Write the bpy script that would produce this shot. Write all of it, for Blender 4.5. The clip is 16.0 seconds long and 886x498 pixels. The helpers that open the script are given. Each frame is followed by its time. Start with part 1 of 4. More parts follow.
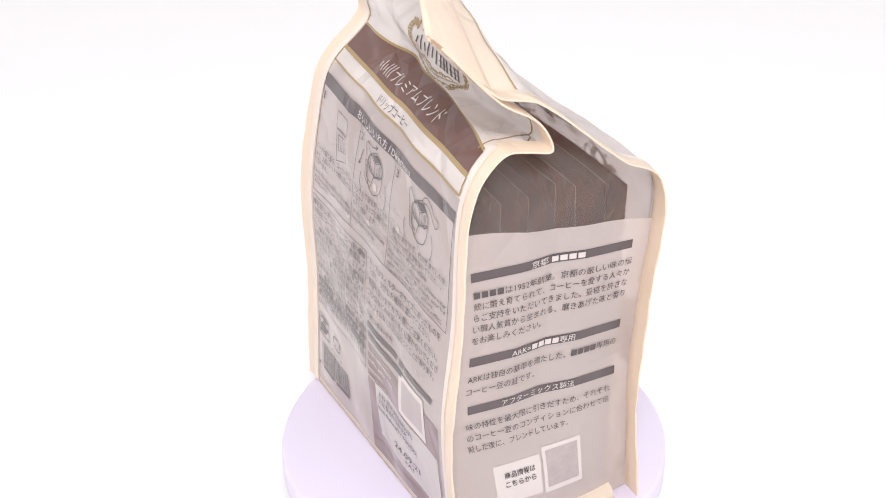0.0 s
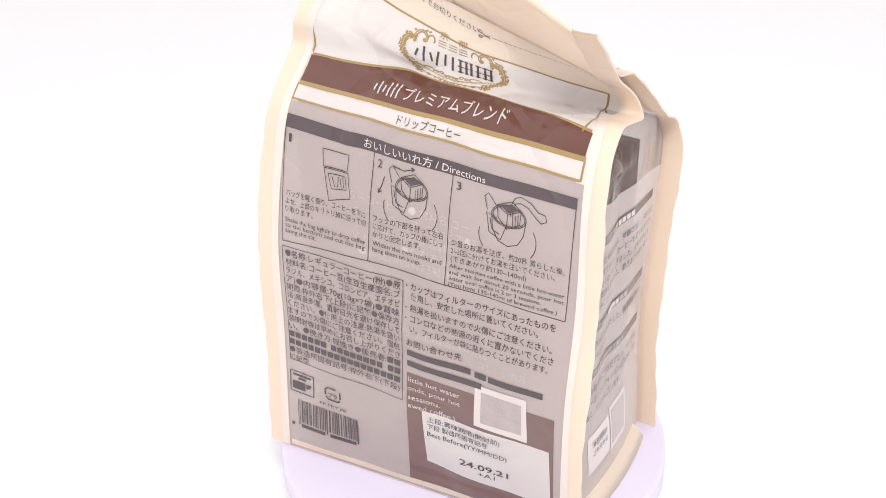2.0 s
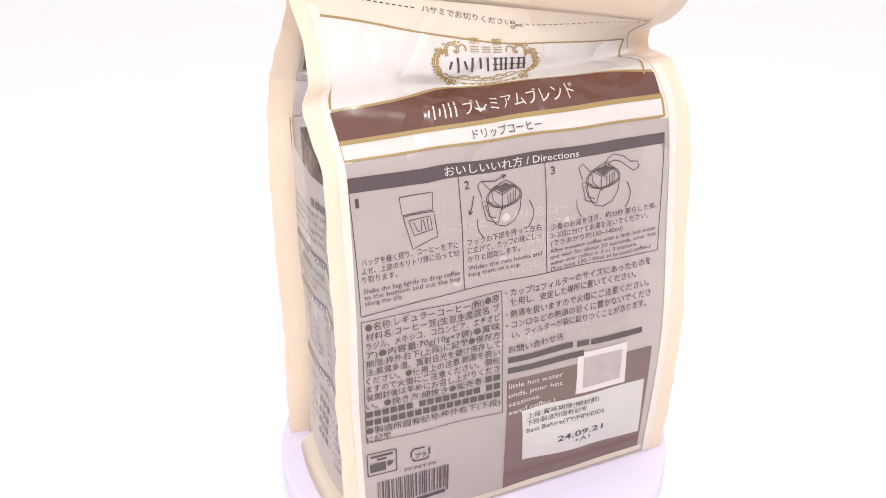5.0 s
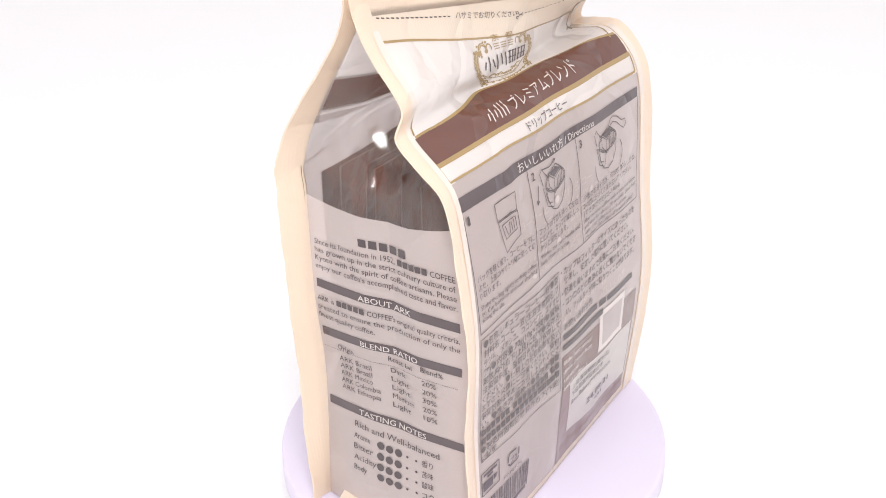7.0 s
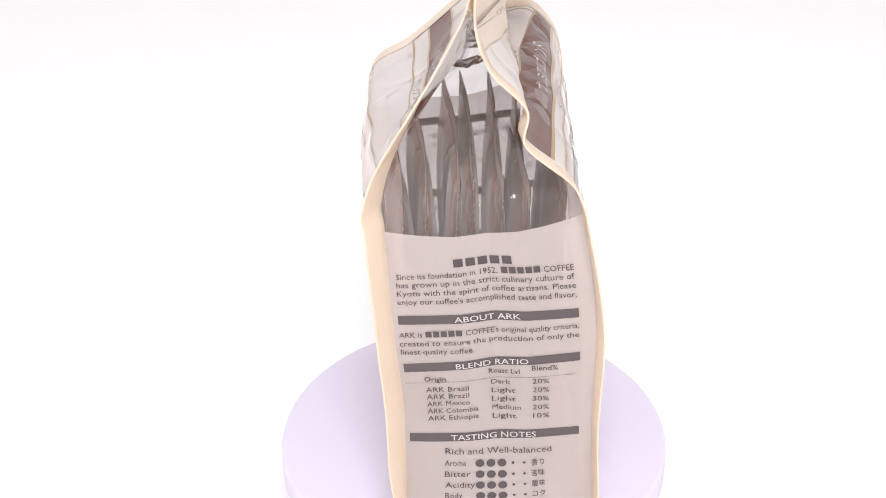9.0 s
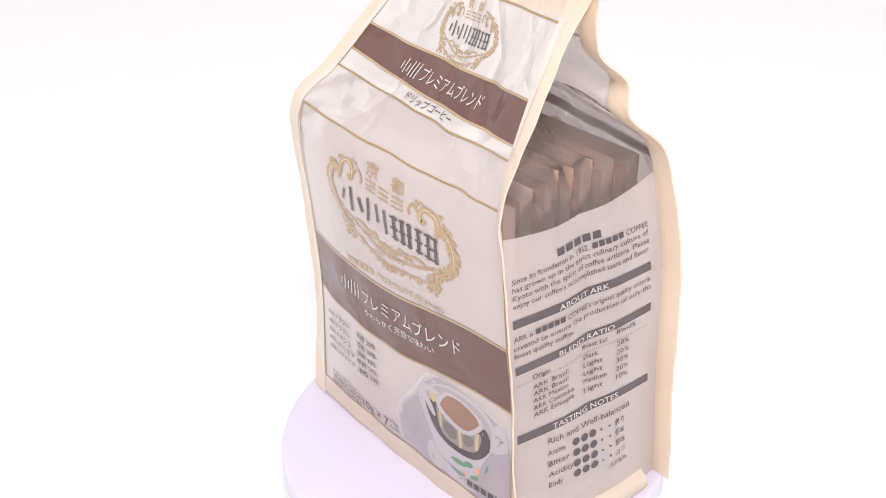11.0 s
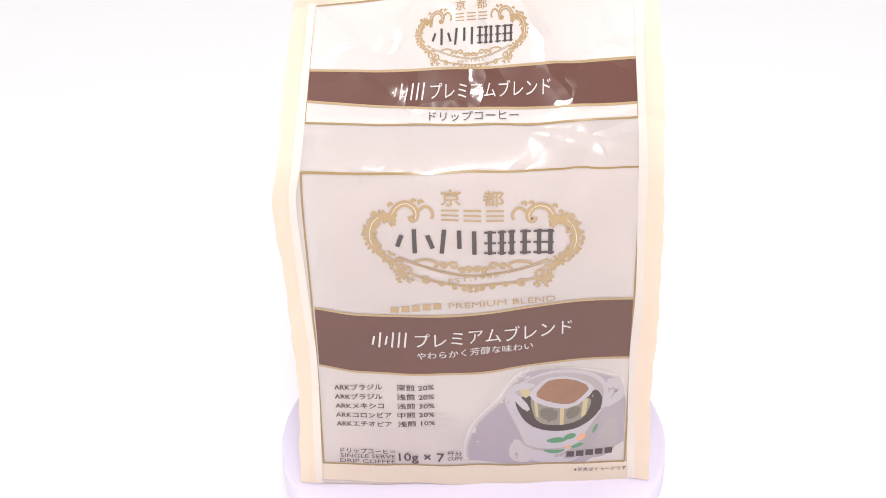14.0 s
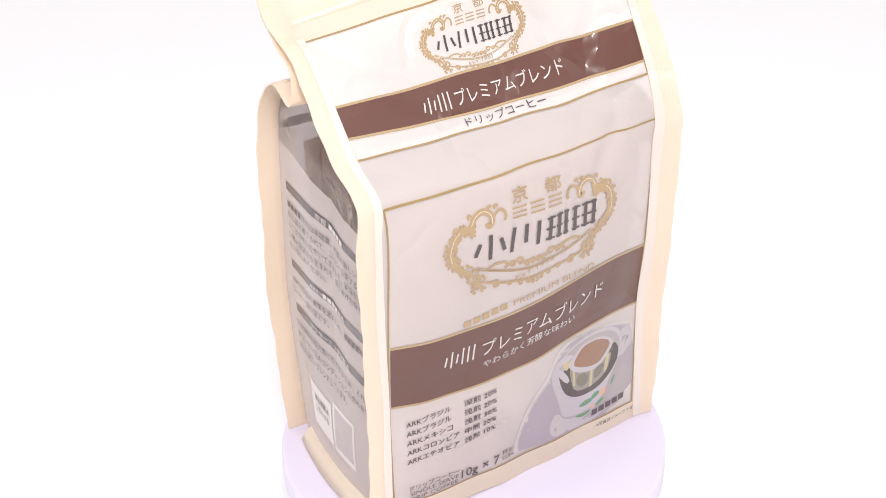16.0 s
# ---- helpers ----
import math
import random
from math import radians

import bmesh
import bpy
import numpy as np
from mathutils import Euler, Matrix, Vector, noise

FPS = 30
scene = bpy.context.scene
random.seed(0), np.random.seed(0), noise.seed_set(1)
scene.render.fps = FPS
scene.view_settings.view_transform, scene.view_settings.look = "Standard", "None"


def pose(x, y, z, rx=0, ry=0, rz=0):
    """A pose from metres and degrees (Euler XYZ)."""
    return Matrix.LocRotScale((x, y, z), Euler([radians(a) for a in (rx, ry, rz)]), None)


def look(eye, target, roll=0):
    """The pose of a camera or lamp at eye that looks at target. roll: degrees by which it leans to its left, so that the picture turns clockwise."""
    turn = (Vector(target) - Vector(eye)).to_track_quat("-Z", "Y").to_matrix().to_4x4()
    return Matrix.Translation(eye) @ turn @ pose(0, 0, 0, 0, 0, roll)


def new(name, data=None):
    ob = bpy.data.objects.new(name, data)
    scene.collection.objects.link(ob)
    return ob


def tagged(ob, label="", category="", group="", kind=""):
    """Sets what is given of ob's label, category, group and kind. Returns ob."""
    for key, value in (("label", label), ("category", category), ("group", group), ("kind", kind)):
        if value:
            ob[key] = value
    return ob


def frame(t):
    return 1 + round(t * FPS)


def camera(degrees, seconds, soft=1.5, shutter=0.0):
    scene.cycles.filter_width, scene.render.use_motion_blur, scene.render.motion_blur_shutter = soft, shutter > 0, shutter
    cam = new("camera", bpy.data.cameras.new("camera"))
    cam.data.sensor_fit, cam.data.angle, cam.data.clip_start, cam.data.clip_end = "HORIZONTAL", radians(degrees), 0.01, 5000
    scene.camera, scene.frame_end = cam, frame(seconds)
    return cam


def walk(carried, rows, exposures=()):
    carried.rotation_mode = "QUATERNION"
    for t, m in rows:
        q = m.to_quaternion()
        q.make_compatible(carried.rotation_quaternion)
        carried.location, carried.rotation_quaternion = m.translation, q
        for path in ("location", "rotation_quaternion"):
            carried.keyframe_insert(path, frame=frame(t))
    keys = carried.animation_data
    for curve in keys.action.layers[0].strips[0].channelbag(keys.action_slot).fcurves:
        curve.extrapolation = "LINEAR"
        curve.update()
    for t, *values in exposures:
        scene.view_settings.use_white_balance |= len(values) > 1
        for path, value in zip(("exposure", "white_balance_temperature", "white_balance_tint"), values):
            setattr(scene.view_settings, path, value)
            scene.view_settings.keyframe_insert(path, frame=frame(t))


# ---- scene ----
# ---- camera: it stands still before a turntable ----
TOP = 0.034  # height of the turntable's plate above the table
cam = camera(36.9, 16.0, 1.0)
EYE = pose(-0.0105, -0.47, 0.3754 + TOP, 90 - 30.81, 0, 0.21) @ pose(0, 0, 0, 0, 0, -0.92)
walk(cam, [(0.0, EYE), (16.0, EYE)], [(0.0, 0.22), (16.0, 0.22)])
START, RATE = 116.18, 17.064  # degrees at the start, degrees a second


def turn(t):
    return START + RATE * t


# ---- light: a white photo tent, one soft lamp in its roof ----
world = bpy.data.worlds.new("tent")
scene.world = world
world.use_nodes = True
world.node_tree.nodes["Background"].inputs[0].default_value = (1.0, 0.97, 0.98, 1)
# the tent is white all round and opens behind the camera to a dimmer room
wn, wl = world.node_tree.nodes, world.node_tree.links.new
way = wn.new("ShaderNodeSeparateXYZ")
wl(wn.new("ShaderNodeTexCoord").outputs["Generated"], way.inputs[0])
glow = wn.new("ShaderNodeMapRange")
glow.interpolation_type = "SMOOTHSTEP"
glow.inputs["From Min"].default_value, glow.inputs["From Max"].default_value = -1.0, 0.2
glow.inputs["To Min"].default_value, glow.inputs["To Max"].default_value = 0.66, 1.12
wl(way.outputs["Y"], glow.inputs["Value"]), wl(glow.outputs[0], wn["Background"].inputs[1])
lamp = bpy.data.lights.new("roof_lamp", "AREA")
lamp.shape, lamp.size, lamp.size_y, lamp.energy, lamp.color = "RECTANGLE", 0.24, 0.15, 5.9, (1.0, 0.985, 0.97)
new("roof_lamp", lamp).matrix_world = look((0.02, -0.62, 0.88), (0, 0, 0.17))


# ---- materials ----
def srgb(r, g, b):
    return tuple(((c / 255 + 0.055) / 1.055) ** 2.4 if c > 10 else c / 3294.6 for c in (r, g, b)) + (1,)


def surface(name, rgb, rough=0.4, vary=0.06, grain=900.0, stain=25.0, relief=0.0, folds=0.0, clear=0.0, coat=0.0, ribs=0.0, through_light=0.0, sheen=0.3):
    """A material with two scales of variation. clear: share of light that goes straight through; folds: depth of film wrinkles; ribs: fine seal ribs."""
    m = bpy.data.materials.new(name)
    m.use_nodes = True
    t = m.node_tree
    n, k = t.nodes, t.links.new
    b, out = n["Principled BSDF"], n["Material Output"]
    co = n.new("ShaderNodeTexCoord").outputs["Object"]
    fine, wide = n.new("ShaderNodeTexNoise"), n.new("ShaderNodeTexNoise")
    for x, scale, detail in ((fine, grain, 4), (wide, stain, 3)):
        x.inputs["Scale"].default_value, x.inputs["Detail"].default_value = scale, detail
        k(co, x.inputs["Vector"])
    add = n.new("ShaderNodeMath")
    add.operation = "ADD"
    k(fine.outputs["Fac"], add.inputs[0]), k(wide.outputs["Fac"], add.inputs[1])
    ramp = n.new("ShaderNodeMapRange")
    ramp.inputs["From Min"].default_value, ramp.inputs["From Max"].default_value = 0.6, 1.4
    ramp.inputs["To Min"].default_value, ramp.inputs["To Max"].default_value = 1 - vary, 1 + vary
    k(add.outputs[0], ramp.inputs["Value"])
    hue = n.new("ShaderNodeHueSaturation")
    hue.inputs["Color"].default_value = rgb
    k(ramp.outputs[0], hue.inputs["Value"]), k(hue.outputs[0], b.inputs["Base Color"])
    rr = n.new("ShaderNodeMapRange")
    rr.inputs["To Min"].default_value, rr.inputs["To Max"].default_value = rough * 0.8, rough * 1.2
    k(wide.outputs["Fac"], rr.inputs["Value"]), k(rr.outputs[0], b.inputs["Roughness"])
    b.inputs["Coat Weight"].default_value, b.inputs["Coat Roughness"].default_value, b.inputs["Coat IOR"].default_value = coat, 0.07, 1.6
    b.inputs["Sheen Weight"].default_value, b.inputs["Sheen Roughness"].default_value = sheen, 0.35
    b.inputs["Sheen Tint"].default_value = (1.0, 0.935, 0.915, 1)
    normal = None

    def bump(height, distance, normal):
        x = n.new("ShaderNodeBump")
        x.inputs["Distance"].default_value = distance
        k(height, x.inputs["Height"])
        if normal:
            k(normal, x.inputs["Normal"])
        return x.outputs[0]

    if relief:
        normal = bump(fine.outputs["Fac"], relief, normal)
    if folds:
        warp = n.new("ShaderNodeMapping")
        warp.inputs["Scale"].default_value = (1.0, 1.0, 0.55)
        k(co, warp.inputs["Vector"])
        crease = n.new("ShaderNodeTexNoise")
        crease.noise_type = "RIDGED_MULTIFRACTAL"
        crease.inputs["Scale"].default_value, crease.inputs["Detail"].default_value = 20.0, 2.0
        crease.inputs["Distortion"].default_value = 0.4
        k(warp.outputs[0], crease.inputs["Vector"])
        # the film is tight low down and crumpled above the fold
        axis = n.new("ShaderNodeSeparateXYZ")
        k(co, axis.inputs[0])
        loose = n.new("ShaderNodeMapRange")
        loose.inputs["From Min"].default_value, loose.inputs["From Max"].default_value = 0.125, 0.165
        loose.inputs["To Min"].default_value, loose.inputs["To Max"].default_value = 0.2, 1.0
        k(axis.outputs["Z"], loose.inputs["Value"])
        sharp = n.new("ShaderNodeTexVoronoi")
        sharp.feature = "DISTANCE_TO_EDGE"
        sharp.inputs["Scale"].default_value = 26.0
        tangle = n.new("ShaderNodeVectorMath")
        tangle.operation = "MULTIPLY_ADD"
        tangle.inputs[1].default_value = (0.03, 0.03, 0.03)
        k(wide.outputs["Color"], tangle.inputs[0]), k(co, tangle.inputs[2])
        k(tangle.outputs[0], sharp.inputs["Vector"])
        cap = n.new("ShaderNodeMath")
        cap.operation = "MINIMUM"
        cap.inputs[1].default_value = 0.12
        k(sharp.outputs["Distance"], cap.inputs[0])
        gain = n.new("ShaderNodeMath")
        gain.operation = "MULTIPLY"
        k(cap.outputs[0], gain.inputs[0]), k(loose.outputs[0], gain.inputs[1])
        normal = bump(gain.outputs[0], folds * 14.0, normal)
        normal = bump(crease.outputs["Fac"], folds, normal)
        soft = n.new("ShaderNodeTexNoise")
        soft.inputs["Scale"].default_value = 45.0
        k(co, soft.inputs["Vector"])
        normal = bump(soft.outputs["Fac"], folds * 2.0, normal)
    if ribs:
        wave = n.new("ShaderNodeTexWave")
        wave.inputs["Scale"].default_value, wave.inputs["Distortion"].default_value = 260.0, 1.0
        k(co, wave.inputs["Vector"])
        normal = bump(wave.outputs["Fac"], ribs, normal)
    if normal:
        k(normal, b.inputs["Normal"]), k(normal, b.inputs["Coat Normal"])
    last = b.outputs[0]
    if through_light:
        tl = n.new("ShaderNodeBsdfTranslucent")
        tl.inputs["Color"].default_value = rgb
        mix = n.new("ShaderNodeMixShader")
        mix.inputs[0].default_value = through_light
        k(last, mix.inputs[1]), k(tl.outputs[0], mix.inputs[2])
        last = mix.outputs[0]
    if clear:
        tr = n.new("ShaderNodeBsdfTransparent")
        mix = n.new("ShaderNodeMixShader")
        mix.inputs[0].default_value = clear
        k(last, mix.inputs[1]), k(tr.outputs[0], mix.inputs[2])
        last = mix.outputs[0]
    k(last, out.inputs["Surface"])
    return m


def clear_film(name):
    """Clear plastic film: lets light through, and mirrors it by its angle."""
    m = bpy.data.materials.new(name)
    m.use_nodes = True
    t = m.node_tree
    n, k = t.nodes, t.links.new
    n.remove(n["Principled BSDF"])
    co = n.new("ShaderNodeTexCoord").outputs["Object"]
    x = n.new("ShaderNodeTexNoise")
    x.inputs["Scale"].default_value, x.inputs["Distortion"].default_value = 38.0, 1.2
    k(co, x.inputs["Vector"])
    soft = n.new("ShaderNodeBump")
    soft.inputs["Distance"].default_value = 0.0045
    k(x.outputs["Fac"], soft.inputs["Height"])
    fold = n.new("ShaderNodeTexNoise")
    fold.noise_type = "RIDGED_MULTIFRACTAL"
    fold.inputs["Scale"].default_value, fold.inputs["Detail"].default_value, fold.inputs["Distortion"].default_value = 26.0, 1.5, 0.5
    k(co, fold.inputs["Vector"])
    bump = n.new("ShaderNodeBump")
    bump.inputs["Distance"].default_value = 0.0040
    k(fold.outputs["Fac"], bump.inputs["Height"]), k(soft.outputs[0], bump.inputs["Normal"])
    fres = n.new("ShaderNodeFresnel")
    fres.inputs["IOR"].default_value = 1.4
    k(bump.outputs[0], fres.inputs["Normal"])
    tr, gl = n.new("ShaderNodeBsdfTransparent"), n.new("ShaderNodeBsdfGlossy")
    tr.inputs["Color"].default_value = (0.96, 0.95, 0.95, 1)
    gl.inputs["Roughness"].default_value = 0.03
    k(bump.outputs[0], gl.inputs["Normal"])
    haze = n.new("ShaderNodeBsdfDiffuse")
    haze.inputs["Color"].default_value = (0.88, 0.79, 0.75, 1)
    veil = n.new("ShaderNodeMixShader")
    veil.inputs[0].default_value = 0.09
    k(tr.outputs[0], veil.inputs[1]), k(haze.outputs[0], veil.inputs[2])
    mix = n.new("ShaderNodeMixShader")
    k(fres.outputs[0], mix.inputs[0]), k(veil.outputs[0], mix.inputs[1]), k(gl.outputs[0], mix.inputs[2])
    k(mix.outputs[0], n["Material Output"].inputs["Surface"])
    return m


PAPER = surface("white_paper", (0.835, 0.83, 0.84, 1), 0.7, 0.015, 400, 3, relief=0.0002, sheen=0.0)
PLATE = surface("lilac_white_plastic", (0.66, 0.605, 0.735, 1), 0.35, 0.01, 600, 8, sheen=0.0)
FOOT = surface("white_plastic", (0.8, 0.78, 0.82, 1), 0.4, 0.01, 600, 8)
FRONT_FILM = surface("white_printed_film", (0.765, 0.688, 0.668, 1), 0.3, 0.02, 1200, 30, folds=0.0004, clear=0.17, coat=1.0, through_light=0.28, sheen=0.8)
BACK_FILM = surface("grey_beige_printed_film", (0.58, 0.492, 0.472, 1), 0.3, 0.04, 1200, 22, folds=0.0005, clear=0.12, coat=1.0, through_light=0.3, sheen=1.0)
SIDE_FILM = surface("grey_translucent_film", (0.81, 0.71, 0.685, 1), 0.32, 0.05, 1400, 20, folds=0.0006, clear=0.26, coat=0.5, through_light=0.3, sheen=0.8)
CLEAR = clear_film("clear_film")
CREAM = surface("cream_film", (0.90, 0.78, 0.655, 1), 0.35, 0.02, 1000, 30, folds=0.0003, coat=0.4, ribs=0.00003, through_light=0.4)
MARGIN = surface("pale_margin_film", (0.86, 0.79, 0.735, 1), 0.32, 0.02, 1000, 30, folds=0.0004, coat=0.7, through_light=0.3)
WHITE_INK = surface("white_ink", (0.90, 0.845, 0.82, 1), 0.3, 0.015, 1200, 30, folds=0.0005, coat=1.0, through_light=0.42, sheen=0.5)
BROWN_INK = surface("brown_ink", srgb(106, 61, 48), 0.3, 0.07, 1200, 30, folds=0.0005, coat=1.0, through_light=0.3, sheen=0.1)
DARK_BROWN = surface("dull_brown_ink", srgb(104, 76, 70), 0.3, 0.09, 1200, 30, folds=0.0005, coat=0.5)
GOLD_INK = surface("gold_ink", srgb(168, 141, 104), 0.3, 0.08, 1500, 40, coat=0.4)
OLIVE_INK = surface("olive_gold_ink", srgb(150, 124, 78), 0.3, 0.08, 1500, 40, coat=0.4)
BLACK_INK = surface("black_ink", srgb(66, 54, 56), 0.35, 0.06, 1500, 40, coat=0.4, sheen=0.1)
BAR_INK = surface("dark_grey_ink", srgb(74, 60, 63), 0.35, 0.08, 1500, 40, folds=0.0005, coat=0.5, sheen=0.1)
PALE_INK = surface("pale_ink", (0.60, 0.54, 0.52, 1), 0.35, 0.03, 1500, 40)
GHOST_INK = surface("faint_ink", (0.535, 0.462, 0.44, 1), 0.35, 0.05, 1500, 40)
GHOST_WHITE = surface("faint_grey_ink", (0.62, 0.575, 0.56, 1), 0.35, 0.05, 1500, 40)
SACHET = surface("brown_sachet_film", srgb(122, 70, 52), 0.35, 0.15, 900, 45, folds=0.0008, coat=0.6)
SACHET_PALE = surface("pale_sachet_film", srgb(172, 130, 110), 0.35, 0.15, 900, 45, folds=0.0008, coat=0.5)
CRIMP = surface("crimped_sachet_edge", srgb(198, 166, 150), 0.4, 0.15, 900, 60, relief=0.0002)
HAZE_FAINT = surface("picture_haze_faint_ink", (0.52, 0.46, 0.45, 1), 0.3, 0.03, 1500, 40, coat=0.5)
HAZE_MID = surface("picture_haze_mid_ink", (0.43, 0.375, 0.37, 1), 0.3, 0.03, 1500, 40, coat=0.5)
HAZE_DEEP = surface("picture_haze_deep_ink", (0.33, 0.28, 0.285, 1), 0.3, 0.04, 1500, 40, coat=0.5)
STRIPE = surface("filter_stripe_ink", srgb(176, 158, 120), 0.3, 0.06, 1500, 40, coat=0.5)
FILTER_DEEP = surface("filter_deep_ink", srgb(102, 92, 80), 0.3, 0.12, 1500, 60, coat=0.5)
SAUCER = surface("lilac_white_ink", srgb(152, 140, 147), 0.3, 0.03, 1500, 40, coat=0.5)
CUP_SHADE = surface("cup_grey_ink", srgb(150, 140, 140), 0.3, 0.04, 1500, 40, coat=0.5)
QUIET_INK = surface("mid_grey_ink", srgb(168, 156, 155), 0.35, 0.12, 1500, 200)
CUP_WHITE = surface("cup_white_ink", srgb(172, 163, 168), 0.3, 0.04, 1500, 40, coat=0.5)
COFFEE = surface("coffee_ink", srgb(58, 42, 38), 0.3, 0.15, 1500, 60, coat=0.5, sheen=0.0)
GROUNDS = surface("coffee_ground_ink", srgb(132, 92, 66), 0.3, 0.12, 1100, 90, coat=0.5)
FILTER = surface("filter_grey_ink", srgb(128, 120, 108), 0.3, 0.12, 1500, 60, coat=0.5)
LEAF = surface("leaf_green_ink", srgb(78, 128, 88), 0.3, 0.1, 1500, 60, coat=0.5)
PETAL = surface("petal_ink", srgb(206, 150, 116), 0.3, 0.1, 1500, 60, coat=0.5)

# ---- the bag's film: four seams and the panels stretched between them (millimetres, s is the length along the film) ----
SEAM_FRONT_L = [(0, -62.0, -40.5, 1.0), (60, -60.7, -38.9, 61.9), (100, -62.0, -40.8, 101.1), (143, -63.1, -43.5, 140.8), (152, -61.2, -40.5, 151.9), (169, -61.7, -25.5, 160.6), (218, -61.7, 10.5, 191.0), (236, -62.0, 27.0, 197.0), (270, -62.0, 48.0, 219.0)]
SEAM_FRONT_R = [(0, 67.6, -28.0, 1.0), (60, 65.3, -27.6, 63.0), (93, 65.7, -30.2, 96.2), (143, 63.6, -32.6, 143.4), (152, 63.4, -33.4, 151.6), (170, 62.3, -28.4, 169.4), (220, 59.6, -7.6, 211.0), (236, 63.0, -1.5, 226.0), (270, 64.0, 3.0, 259.0)]
SEAM_BACK_R = [(0, -62.5, 42.0, 1.0), (60, -64.6, 46.4, 64.0), (105, -65.7, 42.1, 110.1), (148, -65.2, 39.3, 152.4), (161, -64.7, 35.0, 166.1), (174, -63.4, 25.3, 175.7), (184, -63.7, 15.4, 175.1), (195, -64.1, 6.8, 173.9), (209, -61.6, 10.5, 183.6), (232, -62.0, 26.5, 195.0), (266, -62.0, 48.6, 219.0)]
SEAM_BACK_L = [(0, 66.4, 47.6, 1.0), (60, 66.4, 44.5, 58.9), (107, 65.5, 44.3, 104.8), (148, 63.7, 37.6, 147.0), (161, 62.9, 32.5, 160.8), (188, 62.8, 15.1, 177.7), (201, 60.6, 16.2, 189.1), (217, 59.4, 4.5, 202.5), (236, 63.0, -0.5, 223.0), (270, 64.0, 4.0, 257.0)]
SEAM = {"front_l": SEAM_FRONT_L, "front_r": SEAM_FRONT_R, "back_r": SEAM_BACK_R, "back_l": SEAM_BACK_L}


def along(keys, s):
    """The point of a seam at length s, on a smooth curve through its keys."""
    n = len(keys)
    i = 0
    while i < n - 2 and s > keys[i + 1][0]:
        i += 1
    a, b = keys[i], keys[i + 1]
    p, q = keys[max(i - 1, 0)], keys[min(i + 2, n - 1)]
    d = b[0] - a[0]
    h = (s - a[0]) / d
    out = []
    for k in (1, 2, 3):
        m0 = (b[k] - p[k]) / (b[0] - p[0]) * d
        m1 = (q[k] - a[k]) / (q[0] - a[0]) * d
        out.append((2 * h ** 3 - 3 * h ** 2 + 1) * a[k] + (h ** 3 - 2 * h ** 2 + h) * m0 + (3 * h ** 2 - 2 * h ** 3) * b[k] + (h ** 3 - h ** 2) * m1)
    return out


def step(a, b, x):
    x = min(max((x - a) / (b - a), 0.0), 1.0)
    return x * x * (3 - 2 * x)


def crease(x, s, ax, ay, bx, by, deep, wide):
    """A soft fold in the film along the line from a to b."""
    dx, dy = bx - ax, by - ay
    h = min(max(((x - ax) * dx + (s - ay) * dy) / (dx * dx + dy * dy), 0.0), 1.0)
    d = math.hypot(x - ax - h * dx, s - ay - h * dy)
    return deep * math.exp(-(d / wide) ** 2) * (4 * h * (1 - h) * 0.6 + 0.4)


def front_at(x, s):
    """Front panel: x across, s up the film."""
    l, r = along(SEAM["front_l"], s), along(SEAM["front_r"], s)
    u = (x - l[0]) / (r[0] - l[0])
    y, z = l[1] + u * (r[1] - l[1]), l[2] + u * (r[2] - l[2])
    dome = max(0.0, 4 * u * (1 - u))
    y -= 6.2 * dome * (1 + 0.25 * (0.5 - u)) * (1 - step(128, 168, s)) * (0.25 + 0.75 * step(0, 45, s))
    sag = dome * step(152, 185, s) * (1 - step(204, 226, s))
    y += 4.0 * sag
    z -= 5.0 * sag
    y += 0.5 * math.sin(x * 0.21 + s * 0.05) * math.sin(s * 0.13 + 1) * dome
    y += min(1.0, 3 * dome) * (crease(x, s, 50, 168, 30, 130, 1.8, 4.5) - crease(x, s, 12, 174, 50, 158, 1.5, 4.5) - crease(x, s, -48, 156, -10, 148, 0.8, 4) + crease(x, s, 20, 215, 40, 180, 1.4, 5) - crease(x, s, -50, 205, -15, 180, 1.2, 5))
    return x, y, z


def back_at(x, s):
    l, r = along(SEAM["back_l"], s), along(SEAM["back_r"], s)
    u = (x - l[0]) / (r[0] - l[0])
    y, z = l[1] + u * (r[1] - l[1]), l[2] + u * (r[2] - l[2])
    dome = max(0.0, 4 * u * (1 - u))
    y += 1.0 * dome * (1 - step(100, 150, s)) * step(0, 25, s)
    y += 3.0 * dome * step(160, 195, s) * (1 - step(208, 228, s))
    y += 0.6 * math.sin(x * 0.17 - s * 0.06) * math.sin(s * 0.11) * dome
    y += min(1.0, 3 * dome) * (crease(x, s, 58, 188, 5, 173, 2.0, 5) - crease(x, s, 40, 198, 12, 184, 2.2, 4.5) + crease(x, s, 2, 192, -50, 180, 1.8, 4.5) - crease(x, s, -15, 178, -56, 170, 1.5, 4) + crease(x, s, 36, 160, 28, 130, 0.8, 4))
    return x, y, z


